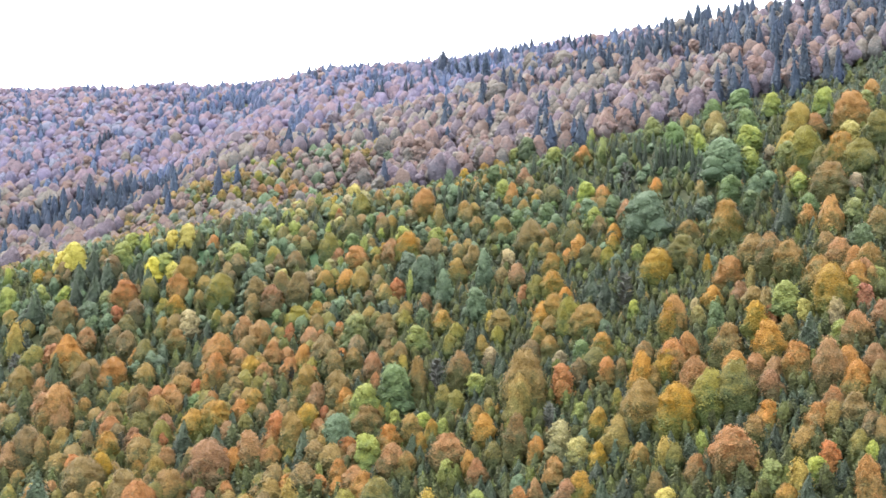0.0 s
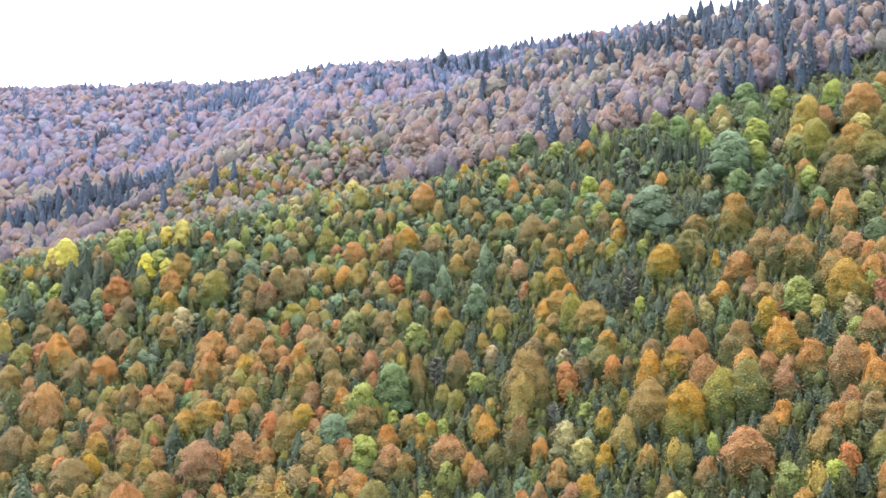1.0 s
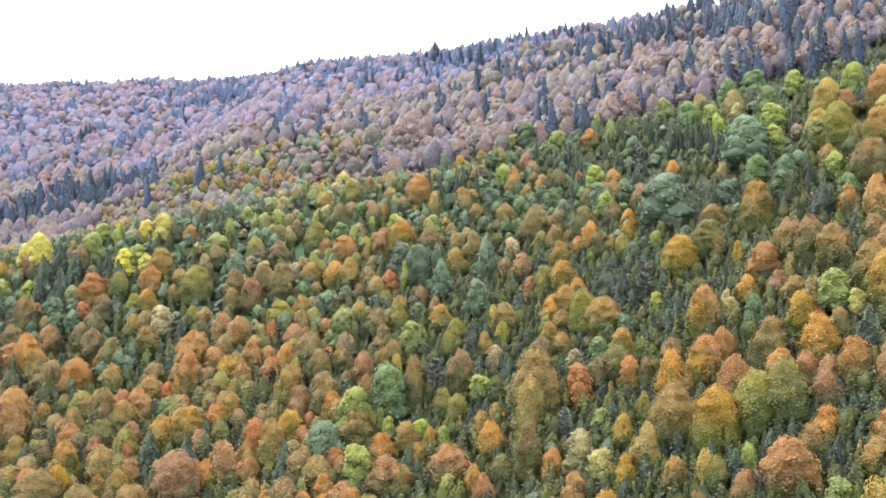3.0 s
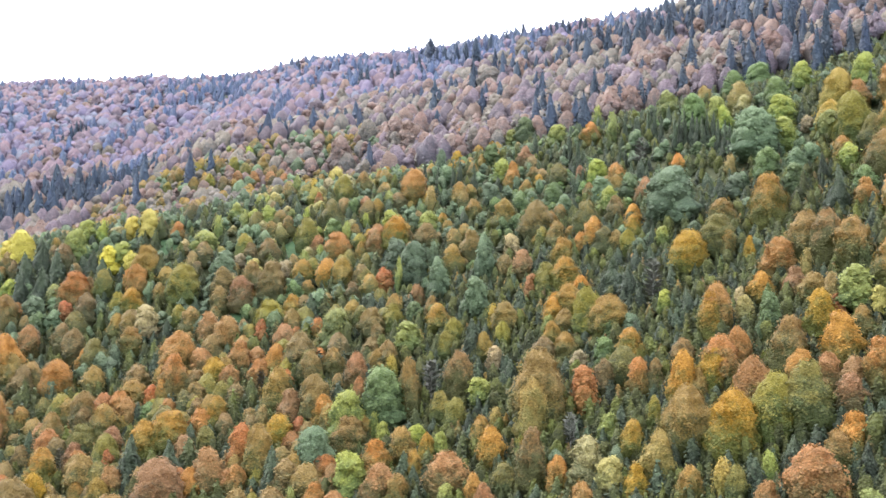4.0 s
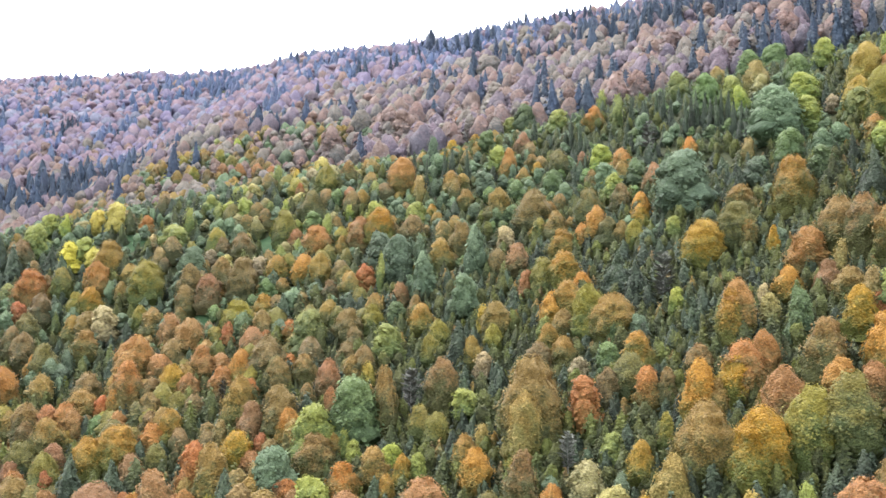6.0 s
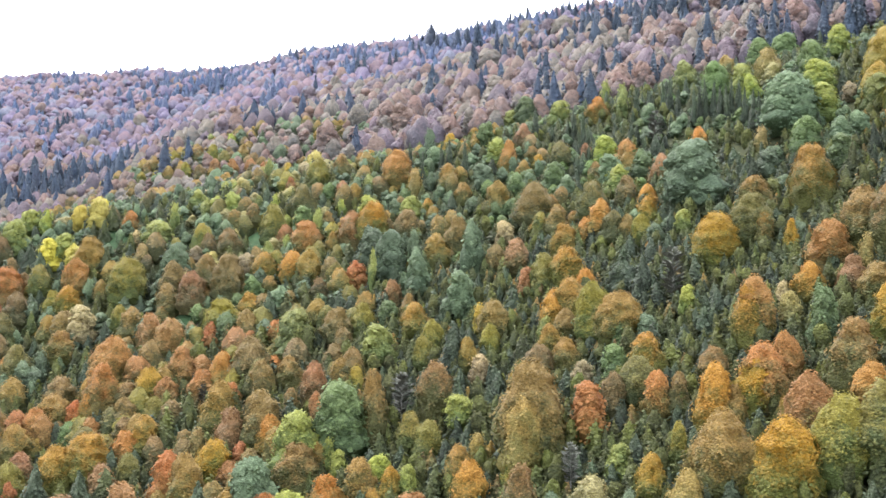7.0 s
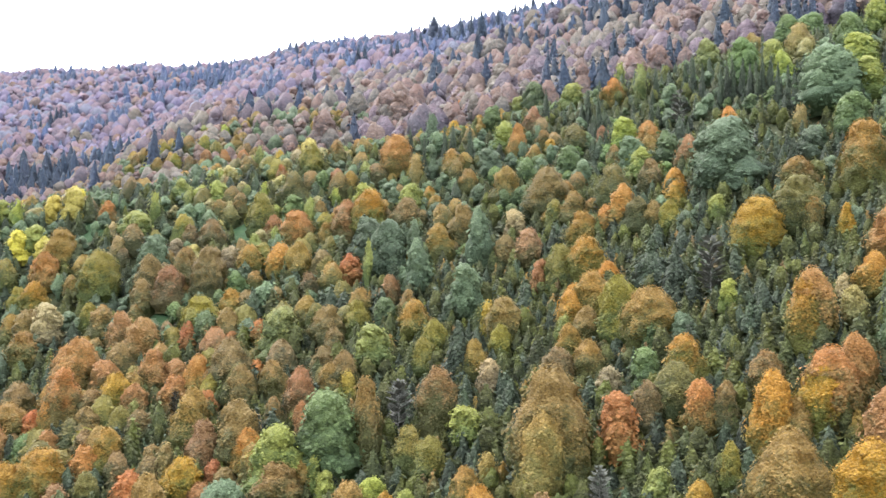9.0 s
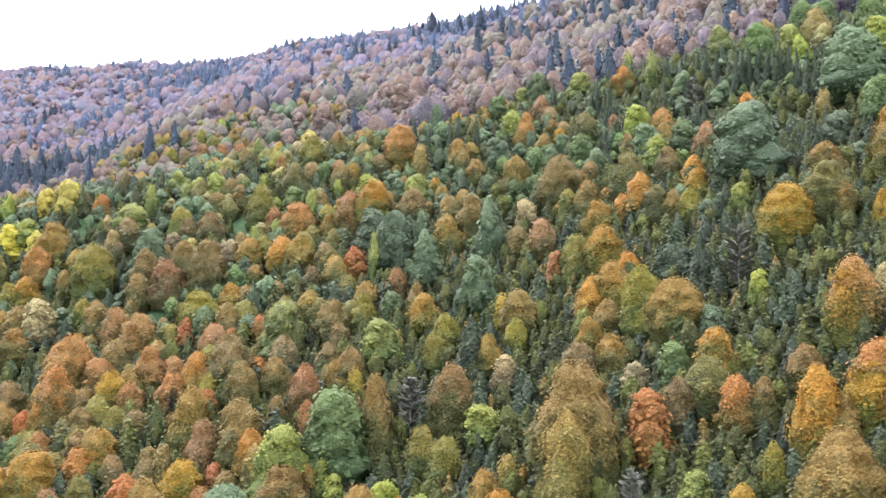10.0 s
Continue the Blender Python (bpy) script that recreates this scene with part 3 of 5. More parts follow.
plant("sage", -148.5, 479.8, 7.1, 10.3, detail=False)
plant("brown", -113.5, 461.6, 8.1, 12.1, detail=False)
plant("brown", -119.5, 464.6, 7.2, 10.8, detail=False)
plant("pale", -107.2, 460.7, 9.5, 13.7)
plant("olive", -95.9, 462.6, 6.6, 9.9, detail=False)
plant("brown", -90.4, 455.4, 7.9, 11.8, detail=False)
plant("orange", -81.2, 443.6, 8.9, 13.8)
plant("orange", -73.8, 437.5, 10.1, 13.5)
plant("orange", -152.5, 465.6, 8.9, 13.4)
plant("brown", -139.4, 463.5, 8.3, 12.4, detail=False)
plant("brown", -131.7, 453.9, 9.5, 14.2)
plant("ochre", -110.1, 450.1, 9.7, 11.7)
plant("orange", -88.6, 430.4, 12.6, 15.6)
plant("olive", -120.9, 443.9, 9.2, 13.8)
plant("orange", -125.0, 445.1, 6.9, 10.4, detail=False)
plant("orange", -65.7, 418.3, 8.3, 12.5)
plant("sage", -68.3, 442.1, 4.4, 8.0, detail=False)
plant("sage", -117.5, 439.5, 7.7, 11.2, detail=False)
plant("sage", -81.3, 518.0, 8.0, 11.6, detail=False)
plant("sage", -71.9, 510.2, 7.8, 11.4, detail=False)
plant("olive", -54.2, 505.7, 10.3, 15.4)
plant("brown", -63.5, 523.8, 6.4, 9.7, detail=False)
plant("lime", -49.6, 512.2, 4.7, 8.0, detail=False)
plant("green", -42.7, 504.5, 9.0, 13.0)
plant("limecol", -37.0, 500.0, 4.5, 12.6, detail=False)
plant("brown", -34.2, 504.2, 5.1, 9.0, detail=False)
plant("orange", -24.1, 484.7, 9.7, 14.6)
plant("ochre", -16.9, 483.7, 10.9, 16.4)
plant("orange", -40.0, 489.0, 11.3, 13.6)
plant("russet", -48.8, 499.5, 6.3, 9.5, detail=False)
plant("brown", -76.6, 504.9, 6.2, 9.3, detail=False)
plant("brown", -68.1, 497.8, 8.6, 12.9)
plant("fir", -63.3, 502.4, 3.7, 7.7, detail=False)
plant("brown", -30.3, 484.8, 5.4, 9.0, detail=False)
plant("sage", -16.1, 465.2, 10.4, 15.1)
plant("brown", -4.9, 476.1, 8.6, 12.9)
plant("brown", -12.6, 485.1, 5.8, 9.0, detail=False)
plant("brown", 5.3, 447.5, 8.0, 12.0, detail=False)
plant("sagecol", -1.6, 452.5, 5.0, 14.0, detail=False)
plant("sage", -9.2, 450.4, 11.2, 17.2)
plant("sage", -0.6, 429.7, 8.0, 17.3, detail=False)
plant("brown", -71.3, 475.7, 9.2, 14.8)
plant("brown", -62.4, 467.6, 10.6, 16.9)
plant("ochre", -52.3, 474.5, 8.1, 12.2, detail=False)
plant("olive", -48.4, 476.8, 7.2, 10.8, detail=False)
plant("sage", -52.9, 471.1, 5.2, 8.7, detail=False)
plant("orange", -42.4, 470.3, 8.0, 12.1, detail=False)
plant("brown", -36.0, 464.7, 8.8, 13.1)
plant("olive", -27.9, 473.0, 5.9, 9.0, detail=False)
plant("olive", -26.9, 458.2, 5.9, 9.0, detail=False)
plant("red", -19.5, 450.5, 7.6, 11.0, detail=False)
plant("limecol", -14.7, 443.6, 2.7, 15.7, detail=False)
plant("brown", -31.3, 450.1, 5.8, 9.0, detail=False)
plant("russet", -8.1, 430.9, 5.5, 9.0, detail=False)
plant("brown", -2.4, 417.0, 5.1, 9.0)
plant("ochre", -15.5, 428.8, 5.9, 9.0, detail=False)
plant("olive", -20.6, 435.6, 6.4, 9.6, detail=False)
plant("olive", -59.8, 443.1, 11.1, 13.3)
plant("greendome", -57.0, 437.3, 7.6, 11.4, detail=False)
plant("red", -61.4, 437.9, 6.5, 9.5, detail=False)
plant("brown", -51.0, 435.9, 7.3, 11.0, detail=False)
plant("sage", -42.8, 446.5, 8.0, 11.6, detail=False)
plant("pine", -45.1, 441.3, 5.9, 12.3, detail=False)
plant("lime", -34.2, 417.0, 11.4, 15.5)
plant("sage", -44.3, 430.4, 6.4, 9.2, detail=False)
plant("brown", -22.3, 417.6, 8.2, 11.5)
plant("olive", -15.1, 417.8, 6.9, 10.4)
plant("green", -8.2, 417.9, 6.1, 8.9)
plant("ochre", -0.5, 408.0, 8.3, 10.0)
plant("lime", -9.9, 396.9, 9.6, 12.8)
plant("fir", -14.5, 403.8, 5.2, 11.0)
plant("brown", -20.0, 409.7, 5.6, 9.0)
plant("olive", 3.7, 394.0, 6.8, 10.3)
plant("olive", 2.0, 389.0, 5.6, 9.0)
plant("orange", -52.6, 409.5, 8.1, 12.1)
plant("brown", -44.4, 407.3, 10.0, 14.9)
plant("brown", -21.1, 399.6, 6.6, 9.9)
plant("brown", -15.9, 390.7, 7.5, 11.3)
plant("sage", 8.3, 408.9, 5.6, 8.1)
plant("brown", -39.7, 397.0, 6.6, 12.4)
plant("brown", 11.4, 452.2, 9.0, 13.5)
plant("sage", 15.4, 431.1, 7.6, 19.6, detail=False)
plant("pale", 25.9, 445.7, 6.6, 9.6, detail=False)
plant("olive", 36.4, 442.1, 5.7, 9.0, detail=False)
plant("brown", 41.0, 439.7, 7.0, 10.5, detail=False)
plant("ochre", 40.7, 420.0, 7.9, 11.8)
plant("orange", 51.5, 424.8, 7.2, 13.0, detail=False)
plant("orange", 47.5, 425.4, 5.1, 9.0, detail=False)
plant("olive", 54.3, 418.7, 7.1, 10.6)
plant("olive", 61.3, 412.0, 6.1, 9.2)
plant("ochre", 65.0, 422.3, 6.3, 9.5, detail=False)
plant("brown", 57.9, 416.4, 5.8, 9.0)
plant("sage", 63.7, 405.8, 5.2, 8.0)
plant("lime", 71.7, 407.7, 4.9, 8.0)
plant("orange", 27.6, 424.9, 7.9, 10.7, detail=False)
plant("brown", 22.0, 429.2, 6.3, 9.5, detail=False)
plant("olive", 33.6, 404.6, 8.2, 12.0)
plant("ochre", 39.3, 401.2, 8.8, 13.0)
plant("red", 29.1, 407.1, 4.4, 9.2)
plant("sage", 11.7, 406.8, 8.7, 15.2)
plant("brown", 19.5, 389.6, 8.4, 11.5)
plant("orange", 43.3, 392.1, 5.7, 9.0)
plant("ochre", 38.3, 381.6, 8.3, 13.2)
plant("orange", 34.3, 382.8, 7.0, 11.4)
plant("olive", 41.8, 369.3, 8.9, 15.5)
plant("ochre", 36.1, 374.7, 6.5, 9.2)
plant("lime", 31.4, 378.0, 4.0, 8.0)
plant("ochre", 47.2, 363.9, 10.8, 13.0)
plant("pine", 52.0, 388.3, 8.5, 12.6)
plant("pine", 55.3, 379.0, 5.9, 12.4)
plant("dead", 61.1, 371.3, 5.8, 15.1)
plant("gold", 16.3, 392.7, 3.7, 10.4)
plant("ochre", 31.7, 371.0, 5.7, 9.0)
plant("brown", 34.4, 360.8, 6.2, 9.3)
plant("brown", 28.0, 360.2, 7.9, 10.6)
plant("green", 47.2, 359.4, 5.2, 8.3)
plant("sage", 52.1, 357.4, 5.8, 8.5)
plant("green", 43.7, 350.1, 6.0, 8.7)
plant("ochre", 49.4, 342.6, 7.8, 11.7)
plant("brown", 12.4, 379.8, 6.2, 9.3)
plant("pale", 15.6, 371.7, 5.3, 8.0)
plant("pine", 9.2, 380.9, 6.5, 13.7)
plant("olive", 18.3, 382.7, 4.8, 9.0)
plant("lime", 62.5, 363.3, 3.9, 8.0)
plant("ochre", 74.6, 382.4, 11.0, 13.6)
plant("olive", 83.8, 384.8, 11.5, 13.8)
plant("brown", 85.2, 380.3, 5.3, 9.6)
plant("sage", 90.9, 370.0, 4.4, 8.0)
plant("ochre", 89.0, 370.3, 3.7, 9.0)
plant("russet", 92.6, 354.7, 9.7, 11.6)
plant("ochre", 100.5, 355.1, 9.8, 15.5)
plant("ochre", 103.4, 348.6, 8.8, 16.2)
plant("ochre", 106.6, 339.1, 9.6, 14.9)
plant("fir", 107.8, 335.1, 5.4, 11.4)
plant("gold", 95.8, 343.3, 3.7, 10.2)
plant("lime", 99.0, 318.0, 9.4, 12.9)
plant("orange", 84.5, 345.3, 6.8, 9.0)
plant("russet", 91.2, 338.2, 6.3, 9.4)
plant("ochre", 93.5, 330.9, 7.3, 9.2)
plant("gold", 93.8, 319.9, 4.5, 12.6)
plant("orange", 71.3, 338.2, 7.8, 15.1)
plant("ochre", 69.4, 337.4, 7.5, 14.2)
plant("straw", 78.3, 339.3, 4.9, 8.0)
plant("pale", 78.6, 345.2, 3.4, 8.0)
plant("green", 80.5, 324.9, 6.3, 13.7)
plant("ochre", 90.0, 316.6, 7.4, 11.9)
plant("red", 94.6, 317.8, 4.1, 8.0)
plant("orange", 88.8, 299.9, 8.4, 13.4)
plant("brown", 95.6, 305.8, 6.0, 9.0)
plant("ochre", 79.3, 307.2, 9.4, 14.4)
plant("orange", 65.7, 314.9, 9.0, 13.8)
plant("russet", 70.5, 317.3, 6.7, 12.4)
plant("ochre", 60.2, 330.5, 6.0, 9.0)
plant("brown", -142.0, 441.3, 8.4, 12.5, detail=False)
plant("russet", -131.3, 435.6, 11.4, 14.0)
plant("brown", -117.0, 429.3, 8.0, 11.9, detail=False)
plant("orange", -86.2, 413.5, 9.5, 16.0)
plant("orange", -88.8, 410.4, 4.5, 10.3)
plant("red", -92.5, 411.2, 6.2, 9.0)
plant("brown", -100.1, 420.3, 8.5, 12.8)
plant("ochre", -98.8, 413.3, 9.4, 11.3)
plant("orange", -100.9, 405.7, 8.2, 12.3)
plant("brown", -144.3, 437.6, 9.2, 13.9)
plant("fir", -139.7, 427.4, 7.2, 13.8, detail=False)
plant("brown", -78.5, 411.4, 6.6, 9.9)
plant("brown", -76.0, 400.6, 7.2, 10.7)
plant("ochre", -72.3, 411.3, 8.2, 12.3)
plant("orange", -66.8, 405.9, 7.2, 10.8)
plant("olive", -67.7, 397.6, 6.9, 10.3)
plant("limecol", -65.7, 402.9, 2.8, 8.3)
plant("olive", -130.8, 422.0, 5.3, 9.0, detail=False)
plant("olive", -123.4, 416.6, 7.8, 11.6, detail=False)
plant("brown", -120.9, 414.5, 6.4, 10.4, detail=False)
plant("brown", -113.3, 408.5, 9.4, 14.1)
plant("russet", -106.1, 406.8, 8.3, 12.4)
plant("orange", -98.5, 403.0, 6.1, 11.1)
plant("brown", -112.2, 404.5, 6.6, 10.7)
plant("brown", -103.6, 399.0, 10.1, 12.5)
plant("green", -91.7, 402.1, 5.7, 8.2)
plant("russet", -84.0, 397.3, 6.3, 9.5)
plant("ochre", -79.4, 380.7, 11.3, 13.6)
plant("brown", -73.9, 391.6, 6.6, 9.9)
plant("ochre", -66.8, 385.5, 7.6, 11.7)
plant("ochre", -137.4, 418.4, 6.6, 9.9, detail=False)
plant("brown", -121.1, 400.6, 9.3, 14.0)
plant("ochre", -86.1, 378.6, 9.1, 13.6)
plant("olive", -109.0, 393.7, 8.8, 10.6)
plant("russet", -119.3, 393.6, 8.1, 12.2)
plant("pine", -126.1, 396.2, 5.5, 11.6)
plant("olive", -96.8, 377.6, 8.7, 13.1)
plant("pine", -87.7, 368.1, 7.5, 15.0)
plant("pine", -74.6, 361.9, 6.4, 13.3)
plant("red", -55.3, 359.4, 7.3, 14.3)
plant("olive", -67.4, 374.0, 5.5, 9.0)
plant("orange", -62.0, 350.4, 9.8, 13.9)
plant("russet", -108.6, 384.4, 6.7, 10.0)
plant("ochre", -115.6, 377.0, 9.7, 14.5)
plant("ochre", -100.7, 366.6, 8.9, 14.2)
plant("red", -95.7, 374.1, 4.5, 10.3)
plant("orange", -91.8, 362.9, 6.9, 10.3)
plant("russet", -73.6, 345.8, 14.2, 17.0)
plant("russet", -66.1, 348.5, 7.1, 10.7)
plant("ochre", -113.6, 365.9, 8.4, 12.7)
plant("ochre", -100.5, 361.1, 5.5, 9.0)
plant("dead", -113.0, 385.5, 3.5, 9.2)
plant("brown", -93.9, 359.3, 6.5, 9.7)
plant("orange", -54.0, 346.9, 6.0, 9.0)
plant("brown", -127.5, 393.6, 6.1, 9.2)
plant("ochre", -49.2, 387.6, 8.3, 14.5)
plant("dead", -56.0, 402.0, 3.2, 8.3)
plant("olive", -40.8, 399.4, 7.8, 11.7)
plant("brown", -33.1, 399.9, 6.6, 9.9)
plant("russet", -25.6, 387.3, 6.7, 12.5)
plant("brown", -18.8, 389.6, 6.8, 10.1)
plant("gold", -14.7, 387.7, 3.7, 8.0)
plant("brown", -36.2, 374.5, 10.1, 15.1)
plant("russet", -43.1, 373.9, 7.9, 13.0)
plant("red", -40.2, 366.8, 4.2, 8.0)
plant("lime", -25.9, 357.0, 11.9, 16.5)
plant("orange", -33.5, 369.5, 6.4, 10.9)
plant("brown", -30.4, 383.9, 4.4, 9.0)
plant("russet", -23.7, 378.2, 4.0, 9.0)
plant("green", -15.9, 358.6, 13.6, 19.2)
plant("brown", -8.4, 359.8, 6.8, 18.4)
plant("dead", -2.8, 366.8, 5.0, 13.0)
plant("ochre", 5.1, 361.8, 7.9, 15.0)
plant("olive", -0.5, 352.5, 6.7, 10.0)
plant("olive", 3.4, 347.5, 6.2, 9.3)
plant("gold", -51.5, 375.0, 3.6, 10.0)
plant("ochre", -45.1, 363.5, 7.9, 11.7)
plant("ochre", -48.5, 352.1, 8.4, 15.6)
plant("pine", -43.2, 340.2, 6.7, 14.1)
plant("sage", -33.3, 344.2, 10.8, 15.1)
plant("ochre", -24.6, 350.7, 9.6, 11.6)
plant("limecol", -18.2, 353.5, 3.3, 9.4)
plant("lime", -15.7, 350.0, 4.3, 8.0)
plant("ochre", -10.2, 338.1, 7.1, 10.7)
plant("lime", -6.8, 342.2, 5.8, 8.4)
plant("ochre", -3.9, 334.1, 4.7, 9.0)
plant("lime", -0.7, 335.1, 4.1, 8.0)
plant("orange", -16.2, 333.8, 7.8, 11.3)
plant("lime", -22.6, 328.5, 8.6, 13.4)
plant("russet", -29.0, 338.0, 5.4, 9.0)
plant("orange", -27.4, 332.0, 6.3, 9.4)
plant("orange", -14.9, 322.6, 9.0, 10.8)
plant("ochre", -7.1, 327.9, 4.0, 9.0)
plant("orange", 0.8, 316.0, 9.9, 12.0)
plant("lime", 0.2, 309.5, 4.3, 8.0)
plant("orange", -30.9, 325.5, 6.1, 9.2)
plant("pine", -9.8, 326.8, 4.6, 9.7)
plant("ochre", -10.8, 318.5, 5.9, 9.0)
plant("ochre", 23.8, 331.3, 12.7, 22.2)
plant("golden", 22.0, 326.3, 7.9, 17.8)
plant("red", 35.7, 330.6, 7.7, 13.5)
plant("pale", 36.9, 350.6, 5.3, 8.0)
plant("brown", 41.1, 335.2, 5.7, 10.5)
plant("orange", 49.0, 328.6, 6.2, 10.3)
plant("olive", 46.3, 336.9, 7.3, 11.0)
plant("brown", 52.3, 327.3, 4.3, 9.0)
plant("dead", 30.2, 316.7, 3.4, 10.5)
plant("lime", 10.8, 353.6, 7.7, 9.4)
plant("ochre", 9.7, 331.2, 5.6, 10.3)
plant("gold", 13.5, 337.2, 3.7, 8.1)
plant("orange", 11.7, 323.1, 6.3, 10.8)
plant("ochre", 19.8, 306.9, 7.3, 15.2)
plant("olive", 20.8, 324.9, 5.4, 9.0)
plant("lime", 39.0, 314.0, 5.0, 8.0)
plant("straw", 31.5, 299.4, 8.0, 12.7)
plant("straw", 35.6, 292.9, 6.7, 9.7)
plant("orange", 25.4, 300.4, 5.2, 9.9)
plant("ochre", 42.7, 304.7, 5.9, 9.0)
plant("golden", 45.3, 290.5, 6.9, 12.3)
plant("ochre", 39.9, 286.6, 5.0, 9.0)
plant("olive", 13.8, 307.7, 5.7, 9.0)
plant("orange", 28.8, 288.1, 5.9, 9.0)
plant("sage", 25.5, 307.5, 4.3, 8.0)
plant("sage", 38.0, 298.8, 3.9, 8.0)
plant("russet", 9.2, 301.6, 5.5, 9.0)
plant("orange", 7.0, 307.7, 4.0, 9.0)
plant("olive", 49.2, 310.4, 3.5, 9.0)
plant("orange", 56.6, 314.9, 7.1, 14.4)
plant("ochre", 64.1, 314.1, 8.3, 12.5)
plant("ochre", 60.3, 313.4, 6.2, 9.1)
plant("ochre", 53.0, 296.2, 11.8, 16.2)
plant("ochre", 61.0, 286.4, 11.2, 15.7)
plant("russet", 67.6, 295.7, 8.9, 15.7)
plant("olive", 69.4, 285.6, 9.6, 15.8)
plant("olive", 75.6, 283.9, 9.9, 15.8)
plant("orange", 82.8, 292.8, 6.4, 10.1)
plant("orange", 83.8, 281.8, 6.7, 9.7)
plant("orange", 86.9, 288.3, 5.5, 9.0)
plant("orange", 79.0, 299.3, 6.4, 10.3)
plant("orange", 79.8, 269.4, 6.9, 9.2)
plant("ochre", 75.0, 267.0, 6.3, 9.0)
plant("russet", 68.1, 258.9, 10.3, 13.5)
plant("lime", 63.8, 272.9, 3.5, 8.0)
plant("ochre", 49.2, 278.0, 5.7, 9.0)
plant("gold", 54.9, 273.7, 3.6, 10.1)
plant("olive", 56.7, 271.5, 4.2, 9.0)
plant("pine", 60.9, 272.1, 4.9, 7.8)
plant("pine", 68.2, 271.6, 5.0, 9.1)
plant("pine", 49.2, 291.1, 3.6, 7.6)
plant("orange", 59.9, 262.3, 4.8, 9.0)
plant("pine", 78.2, 259.8, 3.9, 8.2)
plant("yellow", -51.9, 613.5, 9.6, 14.0)
plant("sage", -71.2, 745.5, 8.0, 11.6, detail=False)
plant("olive", -42.2, 545.1, 10.1, 15.1)
plant("ochre", -33.8, 556.3, 8.0, 12.0, detail=False)
plant("ochre", -27.3, 567.4, 5.9, 9.0, detail=False)
plant("orange", -10.4, 531.1, 10.9, 16.3)
plant("gold", -59.0, 576.8, 3.7, 10.5, detail=False)
plant("limecol", -67.9, 583.8, 4.9, 13.7, detail=False)
plant("olive", -44.6, 516.7, 10.5, 16.5)
plant("russet", -53.1, 546.9, 4.5, 9.0, detail=False)
plant("russet", -31.3, 530.5, 6.0, 9.0, detail=False)
plant("brown", -26.3, 523.8, 6.4, 9.6, detail=False)
plant("lime", -20.4, 528.7, 7.0, 10.2, detail=False)
plant("gold", -3.0, 511.9, 5.1, 14.3, detail=False)
plant("lime", -18.6, 499.4, 9.1, 13.2)
plant("lime", -3.9, 489.7, 8.6, 12.5)
plant("sage", -95.0, 593.4, 8.1, 11.8, detail=False)
plant("lime", -90.8, 549.3, 7.2, 10.4, detail=False)
plant("lime", -73.5, 534.5, 8.3, 12.0, detail=False)
plant("lime", -81.4, 538.6, 7.0, 10.1, detail=False)
plant("limecol", -57.0, 529.1, 3.6, 10.2, detail=False)
plant("sage", -60.1, 525.0, 6.7, 9.8, detail=False)
plant("fir", -57.8, 555.6, 3.1, 6.5, detail=False)
plant("fir", -83.8, 591.8, 3.9, 8.1, detail=False)
plant("fir", -72.9, 581.9, 3.8, 8.0, detail=False)
plant("green", -36.9, 531.2, 6.8, 9.8, detail=False)
plant("sagecol", 1.9, 572.8, 4.8, 13.4, detail=False)
plant("sage", 4.3, 545.9, 6.7, 9.8, detail=False)
plant("darkfir", -5.7, 542.8, 3.5, 14.0, detail=False)
plant("fir", -62.4, 562.1, 3.4, 7.1, detail=False)
plant("fir", -65.2, 554.0, 3.3, 7.0, detail=False)
plant("lime", 34.2, 794.7, 6.0, 8.7, detail=False)
plant("green", 25.0, 560.2, 8.7, 12.6)
plant("lime", 42.3, 678.0, 9.0, 13.1)
plant("green", 49.9, 673.6, 12.9, 18.7)
plant("lime", 64.3, 722.9, 10.1, 14.6)
plant("lime", 56.6, 575.9, 9.7, 13.0)
plant("orange", 69.8, 554.9, 8.7, 11.9)
plant("limecol", 80.9, 606.0, 5.2, 14.5, detail=False)
plant("limecol", 77.4, 538.6, 5.5, 17.4, detail=False)
plant("russet", 38.9, 541.8, 7.8, 11.7, detail=False)
plant("lime", 27.7, 529.1, 8.7, 12.6)
plant("orange", 31.4, 516.2, 6.3, 13.5, detail=False)
plant("darkfir", 15.5, 523.7, 3.8, 14.9, detail=False)
plant("olive", 49.0, 500.2, 8.2, 12.3, detail=False)
plant("pale", 17.4, 732.6, 5.5, 8.0, detail=False)
plant("lime", 63.1, 488.8, 8.5, 12.3)
plant("sage", 60.8, 459.8, 9.3, 13.5)
plant("russet", 57.7, 497.6, 4.6, 9.0, detail=False)
plant("brown", 57.4, 472.3, 4.8, 9.0, detail=False)
plant("green", 44.1, 476.4, 8.7, 12.6)
plant("sage", 47.1, 465.5, 7.0, 10.2, detail=False)
plant("olive", 51.4, 437.4, 9.8, 14.7)
plant("lime", 61.7, 453.0, 8.2, 11.9, detail=False)
plant("orange", 69.6, 481.3, 6.9, 10.3, detail=False)
plant("green", 70.8, 458.6, 8.4, 12.2, detail=False)
plant("orange", 74.3, 448.3, 7.7, 11.6, detail=False)
plant("sage", 78.2, 422.6, 17.9, 21.5)
plant("orange", 90.4, 466.3, 6.7, 10.1, detail=False)
plant("brown", 62.3, 442.2, 7.1, 10.7, detail=False)
plant("orange", 66.7, 431.0, 6.5, 9.7, detail=False)
plant("ochre", 9.1, 514.7, 7.9, 11.3, detail=False)
plant("sage", 21.9, 500.5, 8.6, 12.5)
plant("brown", 24.8, 475.0, 8.6, 12.9)
plant("brown", 35.6, 454.5, 12.5, 15.0)
